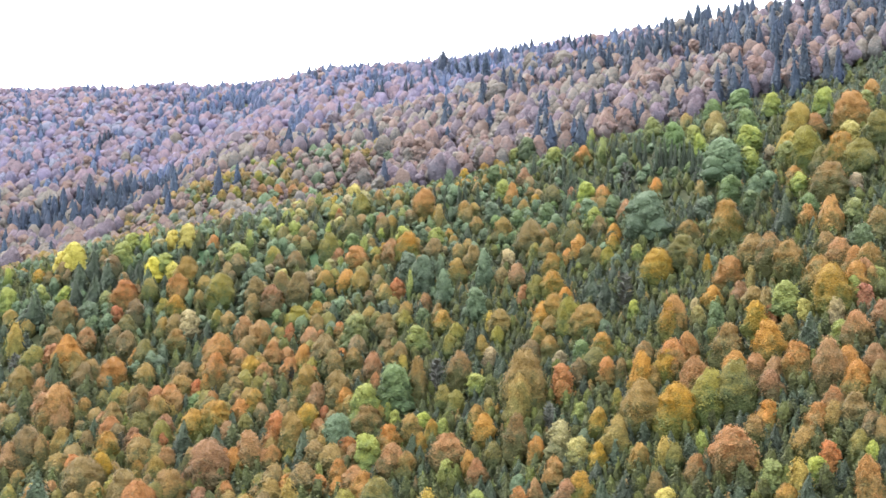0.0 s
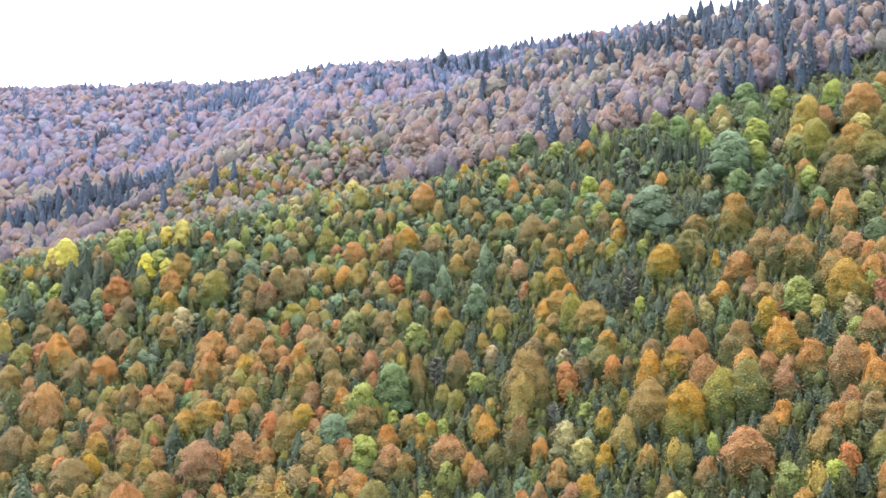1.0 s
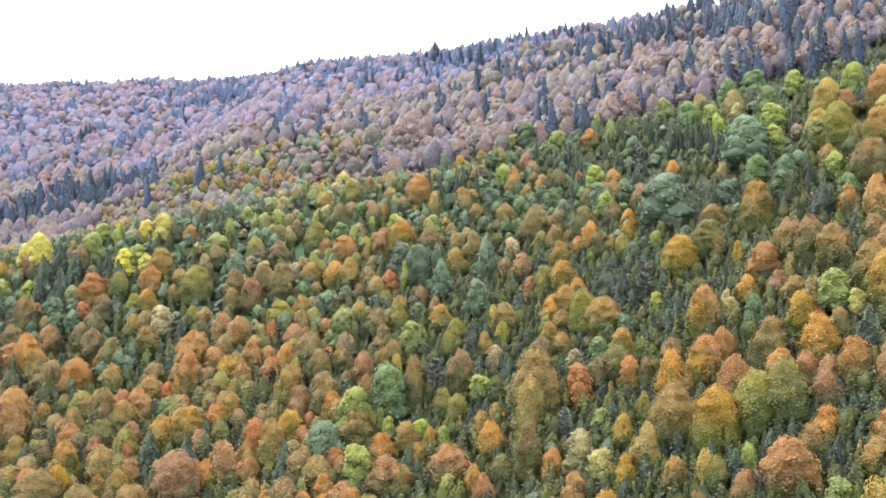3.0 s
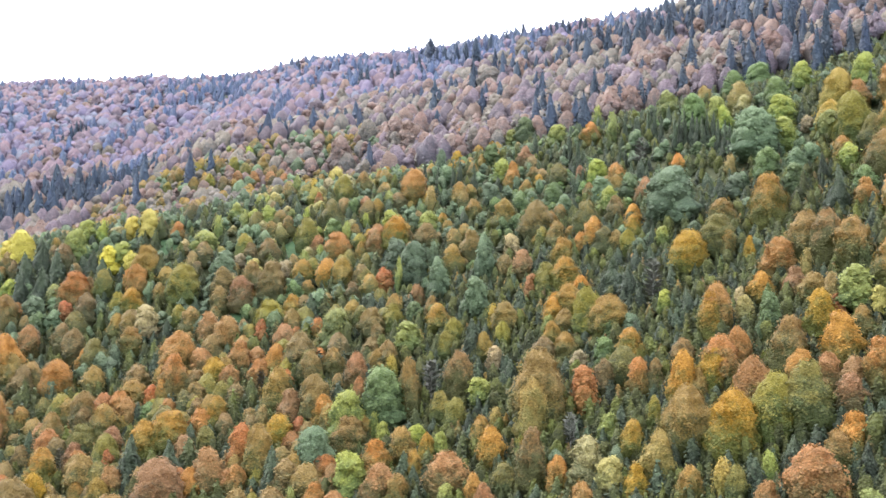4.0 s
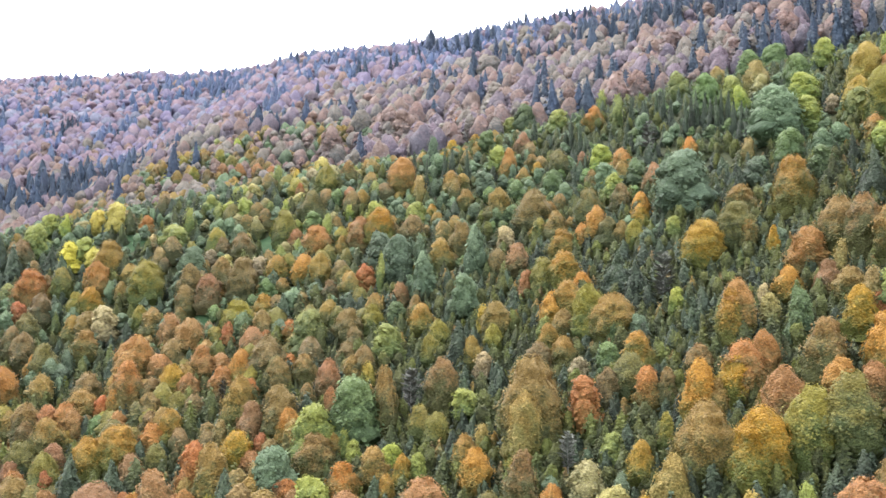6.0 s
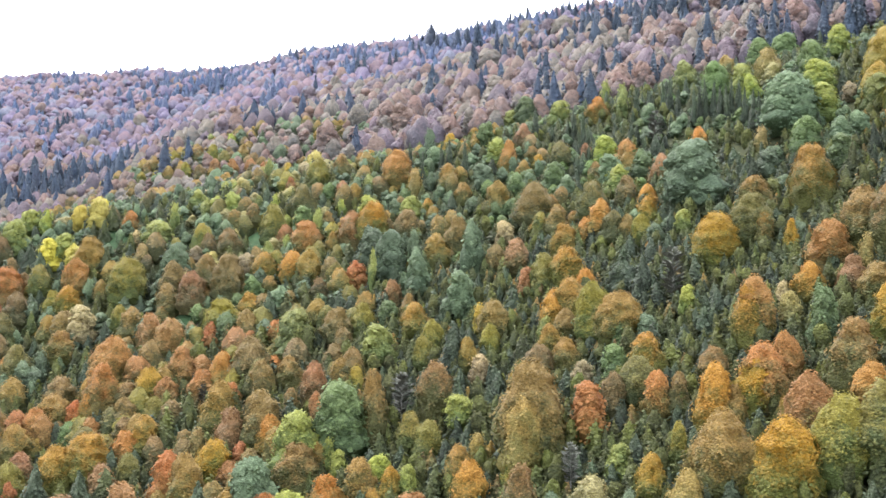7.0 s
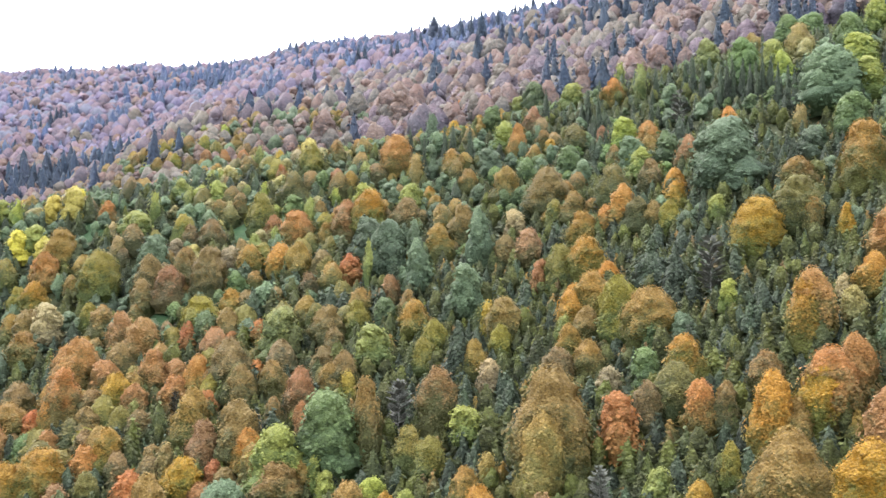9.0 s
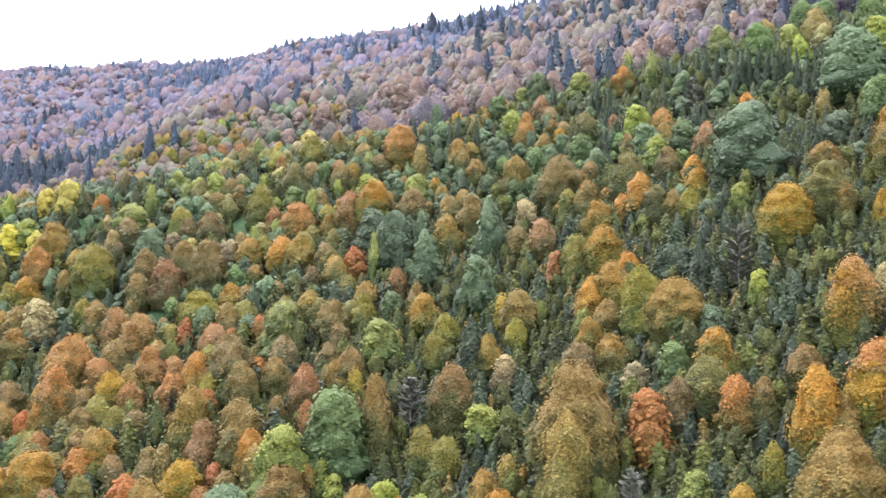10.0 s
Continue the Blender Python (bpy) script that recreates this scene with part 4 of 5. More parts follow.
plant("green", 32.0, 485.4, 7.4, 10.7, detail=False)
plant("lime", 105.4, 553.4, 10.6, 15.4)
plant("dead", 80.8, 488.9, 5.9, 15.2, detail=False)
plant("sage", 85.0, 522.8, 6.8, 9.9, detail=False)
plant("green", 108.0, 513.5, 13.1, 18.9)
plant("lime", 115.8, 503.5, 11.2, 16.3)
plant("green", 136.3, 555.6, 10.8, 15.7)
plant("straw", 127.4, 510.2, 7.6, 11.1, detail=False)
plant("lime", 116.8, 498.8, 7.9, 13.0, detail=False)
plant("golden", 122.7, 553.3, 7.7, 11.6, detail=False)
plant("golden", 128.6, 518.2, 10.0, 15.0)
plant("green", 170.6, 630.5, 15.4, 18.5)
plant("green", 136.6, 491.5, 12.2, 17.6)
plant("lime", 133.4, 478.0, 12.5, 14.0)
plant("sage", 115.0, 451.4, 18.5, 22.2)
plant("lime", 125.0, 449.9, 10.0, 14.5)
plant("darkfir", 99.4, 502.2, 3.8, 14.7, detail=False)
plant("darkfir", 103.6, 500.4, 3.8, 14.6, detail=False)
plant("darkfir", 105.8, 491.3, 3.7, 14.4, detail=False)
plant("darkfir", 109.4, 489.5, 3.7, 14.3, detail=False)
plant("darkfir", 109.7, 472.9, 3.5, 14.0, detail=False)
plant("pale", 137.0, 459.4, 5.4, 8.0, detail=False)
plant("lime", 156.5, 520.9, 10.0, 14.5)
plant("golden", 150.8, 465.1, 12.6, 19.0)
plant("lime", 168.7, 484.7, 10.7, 15.6)
plant("orange", 155.8, 458.5, 9.0, 13.5)
plant("olive", 142.7, 428.2, 13.3, 20.0)
plant("golden", 140.4, 446.0, 10.0, 15.0)
plant("lime", 137.9, 441.0, 8.9, 13.0)
plant("ochre", 132.0, 410.7, 7.5, 12.5, detail=False)
plant("lime", 131.7, 405.4, 8.1, 11.8, detail=False)
plant("olive", 144.1, 416.7, 8.9, 13.4)
plant("sage", 126.9, 425.5, 6.7, 9.7, detail=False)
plant("green", 111.0, 424.8, 10.1, 14.7)
plant("sage", 120.0, 422.0, 7.9, 11.5, detail=False)
plant("green", 113.7, 403.7, 8.8, 12.7)
plant("fir", 114.1, 398.8, 5.1, 10.8)
plant("pine", 118.0, 378.0, 7.3, 15.4)
plant("green", 127.4, 382.0, 7.6, 11.0)
plant("orange", 124.0, 373.9, 6.6, 9.9)
plant("ochre", 100.7, 389.3, 10.9, 18.3)
plant("brown", 90.1, 403.7, 9.0, 10.7)
plant("gold", 102.7, 440.5, 4.1, 11.4, detail=False)
plant("sage", 99.8, 423.5, 7.4, 10.7, detail=False)
plant("darkfir", 92.1, 531.7, 3.5, 14.4, detail=False)
plant("darkfir", 93.9, 527.4, 3.5, 15.7, detail=False)
plant("darkfir", 94.3, 515.9, 3.4, 14.0, detail=False)
plant("darkfir", 96.8, 500.7, 3.5, 14.8, detail=False)
plant("darkfir", 101.4, 502.6, 3.3, 16.3, detail=False)
plant("darkfir", 103.2, 489.8, 3.4, 14.5, detail=False)
plant("darkfir", 107.5, 490.7, 3.5, 15.9, detail=False)
plant("darkfir", 108.8, 478.9, 3.4, 14.2, detail=False)
plant("darkfir", 110.2, 467.0, 3.3, 14.0, detail=False)
plant("darkfir", 85.6, 526.1, 3.2, 14.0, detail=False)
plant("darkfir", 82.8, 537.2, 3.3, 14.0, detail=False)
plant("darkfir", 57.5, 532.0, 3.2, 14.0, detail=False)
plant("darkfir", 60.1, 524.0, 3.1, 14.0, detail=False)
plant("darkfir", 45.1, 555.5, 3.3, 14.0, detail=False)
plant("darkfir", 6.6, 533.8, 3.2, 14.0, detail=False)
plant("darkfir", 9.5, 535.6, 3.2, 14.0, detail=False)
plant("darkfir", -0.7, 528.3, 2.9, 14.0, detail=False)
plant("pine", -169.7, 527.2, 8.6, 18.2)
plant("pine", -159.2, 514.6, 8.4, 17.6, detail=False)
plant("pine", -172.9, 517.4, 8.5, 17.8, detail=False)
plant("pine", -160.3, 502.3, 8.2, 17.2, detail=False)
plant("pine", -149.6, 503.8, 6.7, 14.1, detail=False)
plant("pine", -144.0, 514.0, 6.8, 14.3, detail=False)
plant("pine", -170.6, 505.9, 7.3, 15.4, detail=False)
plant("pine", -138.3, 507.2, 6.2, 13.1, detail=False)
plant("yellow", -192.2, 547.6, 9.4, 13.7)
plant("limecol", -217.3, 542.2, 4.8, 13.5, detail=False)
plant("ochre", -200.6, 539.0, 6.7, 10.0, detail=False)
plant("brown", -194.8, 536.2, 6.0, 9.0, detail=False)
plant("brown", -184.6, 533.3, 5.2, 9.0, detail=False)
plant("lime", -205.9, 514.6, 10.9, 15.8)
plant("lime", -191.9, 517.7, 8.3, 12.1, detail=False)
plant("lime", -178.1, 511.5, 8.2, 11.8, detail=False)
plant("pine", -187.0, 496.5, 11.0, 20.0)
plant("sage", -201.4, 512.6, 6.4, 9.3, detail=False)
plant("brown", -169.1, 486.1, 11.3, 17.0)
plant("sage", -181.5, 501.7, 7.4, 10.8, detail=False)
plant("gold", -185.3, 470.6, 7.3, 20.5, detail=False)
plant("brown", -169.0, 472.9, 8.7, 13.1)
plant("orange", -155.0, 450.4, 13.2, 19.9)
plant("red", -164.7, 459.6, 9.1, 13.1)
plant("olive", -171.4, 457.3, 9.9, 14.9)
plant("brown", -151.0, 446.0, 9.8, 14.7)
plant("fir", -156.2, 440.0, 8.7, 18.3)
plant("dead", -180.1, 458.5, 5.1, 13.3, detail=False)
plant("brown", -167.9, 451.8, 6.7, 10.1, detail=False)
plant("brown", -170.8, 441.1, 11.0, 16.5)
plant("fir", -162.3, 425.5, 8.5, 16.3, detail=False)
plant("orange", -160.4, 438.0, 7.6, 11.4, detail=False)
plant("orange", -145.9, 414.5, 13.3, 19.9)
plant("russet", -143.4, 409.8, 8.1, 15.4, detail=False)
plant("orange", -152.2, 419.3, 10.4, 15.5)
plant("ochre", -172.0, 428.4, 6.7, 10.1, detail=False)
plant("olive", -140.2, 416.2, 6.1, 9.2, detail=False)
plant("brown", -148.2, 391.6, 10.7, 17.5)
plant("ochre", -142.5, 388.5, 5.8, 14.9, detail=False)
plant("brown", -135.4, 390.7, 9.2, 13.7)
plant("pine", -132.4, 388.1, 6.0, 12.5, detail=False)
plant("orange", -153.0, 387.5, 9.7, 15.0)
plant("brown", -117.7, 359.3, 12.8, 15.9)
plant("pine", -128.5, 346.7, 9.7, 20.0)
plant("orange", -128.6, 361.2, 6.3, 9.4, detail=False)
plant("ochre", -132.7, 353.6, 8.0, 12.0, detail=False)
plant("ochre", -110.2, 348.0, 7.7, 11.5, detail=False)
plant("brown", -98.6, 339.8, 11.2, 16.8)
plant("russet", -89.2, 323.9, 13.0, 19.5)
plant("ochre", -85.1, 340.2, 11.1, 13.3)
plant("russet", -72.3, 326.3, 7.8, 11.8)
plant("ochre", -94.7, 337.5, 5.1, 11.6)
plant("olive", -87.4, 335.8, 8.1, 12.2)
plant("gold", -43.4, 308.6, 5.5, 15.5)
plant("russet", -46.3, 325.4, 5.8, 9.0)
plant("brown", -51.8, 318.8, 5.7, 9.0)
plant("orange", -65.9, 331.8, 4.8, 9.0)
plant("limecol", -37.0, 327.0, 3.1, 8.7)
plant("orange", -22.7, 310.5, 7.3, 10.9)
plant("gold", -4.0, 286.9, 4.5, 12.6)
plant("lime", 8.5, 287.9, 5.1, 8.0)
plant("orange", 19.0, 279.8, 5.6, 9.0)
plant("sage", 19.5, 287.9, 5.1, 8.0)
plant("orange", 23.4, 280.8, 4.3, 9.0)
plant("orange", 30.3, 271.8, 7.2, 10.8)
plant("ochre", 33.9, 272.7, 7.2, 10.8)
plant("brown", 50.3, 262.3, 4.4, 9.0)
plant("yellow", 51.6, 256.2, 5.5, 8.0)
plant("lime", 73.9, 247.6, 5.7, 8.3)
plant("gold", 76.5, 235.9, 4.4, 12.3)
plant("lime", 81.4, 241.4, 5.0, 8.0)
plant("red", 85.0, 242.3, 5.1, 9.2)
plant("pine", 75.8, 230.1, 5.8, 12.2)
plant("ochre", 73.2, 235.0, 5.8, 9.0)
plant("russet", 87.8, 226.9, 5.4, 11.6)
plant("olive", 91.1, 241.0, 5.1, 9.0)
plant("lime", 92.1, 237.1, 3.6, 8.0)
plant("brown", 95.6, 239.8, 6.0, 10.0)
plant("brown", 136.8, 387.1, 13.9, 16.7)
plant("lime", 139.5, 393.8, 7.3, 10.6, detail=False)
plant("ochre", 148.9, 409.0, 12.2, 18.4)
plant("olive", 151.8, 398.8, 13.5, 16.2)
plant("yellow", 162.1, 434.8, 8.7, 12.6)
plant("orange", 167.3, 446.6, 13.5, 20.2)
plant("lime", 178.4, 460.2, 9.3, 13.5)
plant("orange", 189.4, 482.2, 7.9, 11.9, detail=False)
plant("olive", 166.7, 418.9, 11.1, 16.7)
plant("pale", 144.7, 384.1, 6.7, 9.7, detail=False)
plant("orange", 126.4, 356.7, 7.5, 15.8, detail=False)
plant("lime", 134.5, 358.5, 7.6, 11.0, detail=False)
plant("green", 126.5, 331.4, 8.6, 12.5)
plant("brown", 119.1, 342.4, 7.2, 10.7, detail=False)
plant("orange", 119.0, 329.6, 8.1, 12.2)
plant("orange", 120.2, 320.7, 7.5, 11.3)
plant("ochre", 122.8, 315.4, 8.2, 12.4)
plant("brown", 134.7, 338.9, 8.1, 12.1, detail=False)
plant("orange", 119.1, 310.1, 7.7, 11.5)
plant("ochre", 109.7, 320.1, 9.4, 14.1)
plant("lime", 122.2, 307.8, 5.8, 8.3)
plant("ochre", 109.0, 306.5, 10.9, 16.4)
plant("orange", 116.4, 308.5, 8.4, 12.6)
plant("ochre", 119.7, 306.7, 5.3, 9.8)
plant("lime", 114.3, 305.9, 5.3, 10.4)
plant("red", 115.5, 299.9, 5.2, 9.6)
plant("pale", 108.1, 301.8, 5.2, 9.0)
plant("yellow", 102.6, 311.2, 5.3, 8.0)
plant("pine", 96.4, 290.2, 7.0, 14.6)
plant("russet", 115.4, 288.3, 5.4, 9.0)
plant("pine", 114.5, 292.3, 3.9, 8.2)
plant("lime", 104.7, 289.4, 6.1, 9.1)
plant("orange", 107.9, 286.2, 8.5, 10.9)
plant("russet", 105.9, 269.9, 6.4, 9.6)
plant("orange", 95.8, 272.7, 7.4, 15.5)
plant("orange", 92.0, 285.7, 7.6, 11.5)
plant("orange", 101.6, 276.1, 5.8, 9.0)
plant("orange", 99.7, 264.6, 7.2, 10.9)
plant("brown", 104.4, 263.2, 5.9, 9.0)
plant("russet", 93.1, 262.1, 4.8, 9.0)
plant("brown", 95.5, 255.2, 7.6, 9.1)
plant("orange", 88.1, 258.6, 7.0, 9.0)
plant("ochre", 91.1, 256.4, 5.1, 9.0)
plant("brown", 94.6, 242.8, 7.0, 10.4)
plant("ochre", 83.0, 252.0, 5.9, 9.0)
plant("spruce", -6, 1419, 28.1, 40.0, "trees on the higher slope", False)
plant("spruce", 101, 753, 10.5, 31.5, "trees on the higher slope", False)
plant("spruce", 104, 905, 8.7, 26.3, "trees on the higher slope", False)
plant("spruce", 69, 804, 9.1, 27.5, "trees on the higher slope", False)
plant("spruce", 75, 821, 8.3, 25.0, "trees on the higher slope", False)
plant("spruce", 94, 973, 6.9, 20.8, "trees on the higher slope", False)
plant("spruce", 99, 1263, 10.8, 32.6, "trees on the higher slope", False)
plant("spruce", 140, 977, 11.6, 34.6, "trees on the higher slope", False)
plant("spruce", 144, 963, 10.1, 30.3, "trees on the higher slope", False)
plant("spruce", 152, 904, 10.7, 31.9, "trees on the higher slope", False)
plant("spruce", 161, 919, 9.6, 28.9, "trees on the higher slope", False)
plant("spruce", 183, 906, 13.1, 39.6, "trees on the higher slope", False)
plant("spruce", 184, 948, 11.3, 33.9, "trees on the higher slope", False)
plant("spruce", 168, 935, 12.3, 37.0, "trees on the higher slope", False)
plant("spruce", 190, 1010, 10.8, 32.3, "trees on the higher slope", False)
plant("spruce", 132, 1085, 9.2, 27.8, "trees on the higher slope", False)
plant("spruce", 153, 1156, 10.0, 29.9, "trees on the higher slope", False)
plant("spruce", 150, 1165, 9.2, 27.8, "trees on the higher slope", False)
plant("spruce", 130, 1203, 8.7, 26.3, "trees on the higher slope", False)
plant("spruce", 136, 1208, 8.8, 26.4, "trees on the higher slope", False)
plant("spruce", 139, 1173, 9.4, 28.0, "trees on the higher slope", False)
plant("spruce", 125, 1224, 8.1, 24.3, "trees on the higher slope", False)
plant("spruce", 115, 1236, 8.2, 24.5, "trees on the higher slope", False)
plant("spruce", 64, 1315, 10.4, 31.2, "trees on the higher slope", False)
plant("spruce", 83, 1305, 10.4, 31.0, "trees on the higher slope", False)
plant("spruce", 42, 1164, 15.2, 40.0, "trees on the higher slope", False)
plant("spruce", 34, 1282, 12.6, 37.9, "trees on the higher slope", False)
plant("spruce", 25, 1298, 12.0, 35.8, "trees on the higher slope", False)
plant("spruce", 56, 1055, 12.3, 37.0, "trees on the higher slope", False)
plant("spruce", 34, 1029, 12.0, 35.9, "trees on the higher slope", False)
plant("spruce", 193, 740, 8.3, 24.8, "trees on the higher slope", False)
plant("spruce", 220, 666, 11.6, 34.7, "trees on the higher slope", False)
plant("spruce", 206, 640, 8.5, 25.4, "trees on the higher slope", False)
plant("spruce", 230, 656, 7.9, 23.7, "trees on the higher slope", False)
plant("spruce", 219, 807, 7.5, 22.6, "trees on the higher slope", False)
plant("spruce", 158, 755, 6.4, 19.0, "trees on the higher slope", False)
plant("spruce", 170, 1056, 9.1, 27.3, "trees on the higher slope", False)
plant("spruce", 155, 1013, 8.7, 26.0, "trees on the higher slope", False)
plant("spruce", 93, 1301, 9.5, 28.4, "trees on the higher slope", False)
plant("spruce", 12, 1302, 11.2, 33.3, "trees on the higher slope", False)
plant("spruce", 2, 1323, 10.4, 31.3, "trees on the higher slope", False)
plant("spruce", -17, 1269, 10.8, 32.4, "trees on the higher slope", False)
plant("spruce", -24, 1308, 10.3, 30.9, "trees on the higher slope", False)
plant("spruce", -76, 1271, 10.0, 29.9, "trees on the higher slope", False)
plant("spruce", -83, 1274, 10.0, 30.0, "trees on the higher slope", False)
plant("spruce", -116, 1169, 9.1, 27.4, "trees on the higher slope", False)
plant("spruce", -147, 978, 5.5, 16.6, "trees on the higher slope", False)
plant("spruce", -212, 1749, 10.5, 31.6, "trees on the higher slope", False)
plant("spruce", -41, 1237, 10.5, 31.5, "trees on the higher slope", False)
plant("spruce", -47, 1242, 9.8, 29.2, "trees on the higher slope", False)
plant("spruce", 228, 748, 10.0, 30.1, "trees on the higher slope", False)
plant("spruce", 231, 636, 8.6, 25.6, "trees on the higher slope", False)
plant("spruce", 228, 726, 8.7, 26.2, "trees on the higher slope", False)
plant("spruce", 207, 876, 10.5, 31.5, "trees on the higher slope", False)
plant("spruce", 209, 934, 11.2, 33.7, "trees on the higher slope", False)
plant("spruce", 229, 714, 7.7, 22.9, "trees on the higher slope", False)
plant("mauve", 108, 779, 11.1, 16.6, "trees on the higher slope", False)
plant("mauve", 113, 757, 12.4, 18.7, "trees on the higher slope", False)
plant("rust", 111, 679, 14.7, 22.1, "trees on the higher slope", False)
plant("rust", 133, 772, 12.8, 19.2, "trees on the higher slope", False)
plant("dun", 125, 881, 15.7, 23.5, "trees on the higher slope", False)
plant("dun", 117, 871, 14.5, 21.7, "trees on the higher slope", False)
plant("dun", 83, 825, 13.6, 20.3, "trees on the higher slope", False)
plant("rust", 59, 862, 13.2, 19.8, "trees on the higher slope", False)
plant("dun", 117, 1089, 23.4, 27.0, "trees on the higher slope", False)
plant("mauve", 105, 1107, 21.9, 27.0, "trees on the higher slope", False)
plant("dun", 90, 1156, 19.6, 27.0, "trees on the higher slope", False)
plant("rust", 152, 778, 19.5, 27.0, "trees on the higher slope", False)
plant("dun", 172, 785, 15.9, 23.8, "trees on the higher slope", False)
plant("rust", 202, 708, 18.1, 27.0, "trees on the higher slope", False)
plant("dun", 196, 735, 12.5, 18.7, "trees on the higher slope", False)
plant("mauve", 176, 734, 12.3, 18.5, "trees on the higher slope", False)
plant("rust", 171, 698, 14.0, 21.0, "trees on the higher slope", False)
plant("dun", 172, 738, 14.1, 21.1, "trees on the higher slope", False)
plant("rust", 157, 737, 9.8, 14.7, "trees on the higher slope", False)
plant("red", 15, 769, 10.7, 15.6, "trees on the higher slope", False)
plant("red", 6, 770, 10.7, 15.6, "trees on the higher slope", False)
plant("rust", -16, 778, 18.4, 27.0, "trees on the higher slope", False)
plant("rust", -28, 800, 17.3, 25.9, "trees on the higher slope", False)
plant("dun", -49, 840, 13.7, 20.5, "trees on the higher slope", False)
plant("rust", -63, 774, 18.3, 27.0, "trees on the higher slope", False)
plant("rust", -47, 785, 11.0, 16.5, "trees on the higher slope", False)
plant("rust", -37, 772, 9.9, 14.9, "trees on the higher slope", False)
plant("dun", -58, 765, 10.7, 16.0, "trees on the higher slope", False)
plant("dun", -97, 791, 11.1, 16.7, "trees on the higher slope", False)
plant("rust", -173, 1067, 16.7, 25.1, "trees on the higher slope", False)
plant("dun", 49, 1023, 23.9, 27.0, "trees on the higher slope", False)
plant("mauve", 63, 1011, 16.9, 25.3, "trees on the higher slope", False)
plant("rust", 78, 1012, 16.9, 25.4, "trees on the higher slope", False)
plant("mauve", 24, 863, 16.0, 24.0, "trees on the higher slope", False)
plant("grey", 44, 836, 20.1, 24.0, "trees on the higher slope", False)
plant("rust", 27, 787, 11.9, 17.8, "trees on the higher slope", False)
plant("mauve", -117, 1130, 21.5, 27.0, "trees on the higher slope", False)
plant("rust", -111, 1009, 16.8, 25.1, "trees on the higher slope", False)
plant("dun", -95, 1155, 16.8, 25.2, "trees on the higher slope", False)
plant("dun", 8, 880, 11.5, 17.3, "trees on the higher slope", False)
plant("mauve", 51, 805, 13.1, 19.7, "trees on the higher slope", False)
plant("rust", 129, 1077, 15.8, 23.7, "trees on the higher slope", False)
plant("mauve", 237, 705, 9.8, 14.7, "trees on the higher slope", False)
plant("dun", 244, 679, 11.8, 17.8, "trees on the higher slope", False)
plant("rust", 241, 753, 10.5, 15.7, "trees on the higher slope", False)
plant("rust", 208, 803, 16.5, 24.8, "trees on the higher slope", False)
plant("dun", 190, 912, 15.6, 23.4, "trees on the higher slope", False)
plant("rust", 205, 893, 14.3, 21.5, "trees on the higher slope", False)
plant("olive", -168, 824, 9.1, 13.6, "trees on the higher slope", False)
plant("brown", -174, 827, 9.1, 13.7, "trees on the higher slope", False)
plant("brown", -181, 827, 9.1, 13.7, "trees on the higher slope", False)
plant("olive", -160, 826, 9.1, 13.6, "trees on the higher slope", False)
plant("brown", -150, 816, 8.9, 13.4, "trees on the higher slope", False)
plant("olive", -140, 811, 8.9, 13.3, "trees on the higher slope", False)
plant("brown", -185, 823, 8.2, 12.3, "trees on the higher slope", False)
plant("brown", -160, 780, 8.5, 12.8, "trees on the higher slope", False)
plant("olive", -171, 798, 7.9, 11.8, "trees on the higher slope", False)
plant("olive", -150, 778, 8.5, 12.7, "trees on the higher slope", False)
plant("brown", -137, 761, 8.3, 12.4, "trees on the higher slope", False)
plant("russet", -130, 769, 8.3, 12.5, "trees on the higher slope", False)
plant("lime", -158, 893, 8.9, 12.9, "trees on the higher slope", False)
plant("lime", -137, 859, 8.5, 12.3, "trees on the higher slope", False)
plant("sage", -131, 862, 9.4, 13.7, "trees on the higher slope", False)
plant("olive", -128, 787, 8.6, 12.8, "trees on the higher slope", False)
plant("brown", -118, 796, 8.6, 13.0, "trees on the higher slope", False)
plant("brown", -107, 770, 8.3, 12.5, "trees on the higher slope", False)
plant("russet", -118, 762, 8.2, 12.4, "trees on the higher slope", False)
plant("russet", -106, 757, 8.2, 12.2, "trees on the higher slope", False)
plant("olive", -149, 748, 7.3, 11.0, "trees on the higher slope", False)
plant("olive", -185, 808, 7.1, 10.7, "trees on the higher slope", False)
plant("russet", -97, 751, 7.3, 10.9, "trees on the higher slope", False)
plant("pine", -113, 838, 6.5, 13.7, "trees on the higher slope", False)
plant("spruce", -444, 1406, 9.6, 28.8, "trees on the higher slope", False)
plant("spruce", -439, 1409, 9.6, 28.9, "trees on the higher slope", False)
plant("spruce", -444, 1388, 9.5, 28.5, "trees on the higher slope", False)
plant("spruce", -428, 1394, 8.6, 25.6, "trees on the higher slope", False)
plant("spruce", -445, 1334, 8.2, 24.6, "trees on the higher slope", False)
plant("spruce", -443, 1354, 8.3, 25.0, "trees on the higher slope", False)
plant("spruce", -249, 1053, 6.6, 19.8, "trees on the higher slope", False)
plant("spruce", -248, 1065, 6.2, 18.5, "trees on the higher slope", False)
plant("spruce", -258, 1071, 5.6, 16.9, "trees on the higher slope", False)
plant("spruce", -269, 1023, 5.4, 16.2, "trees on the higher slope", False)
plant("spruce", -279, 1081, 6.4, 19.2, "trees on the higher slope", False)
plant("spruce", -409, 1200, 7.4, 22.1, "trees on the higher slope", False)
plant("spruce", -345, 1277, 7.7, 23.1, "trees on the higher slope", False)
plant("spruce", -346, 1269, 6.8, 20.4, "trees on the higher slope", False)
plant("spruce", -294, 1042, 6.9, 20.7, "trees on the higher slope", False)
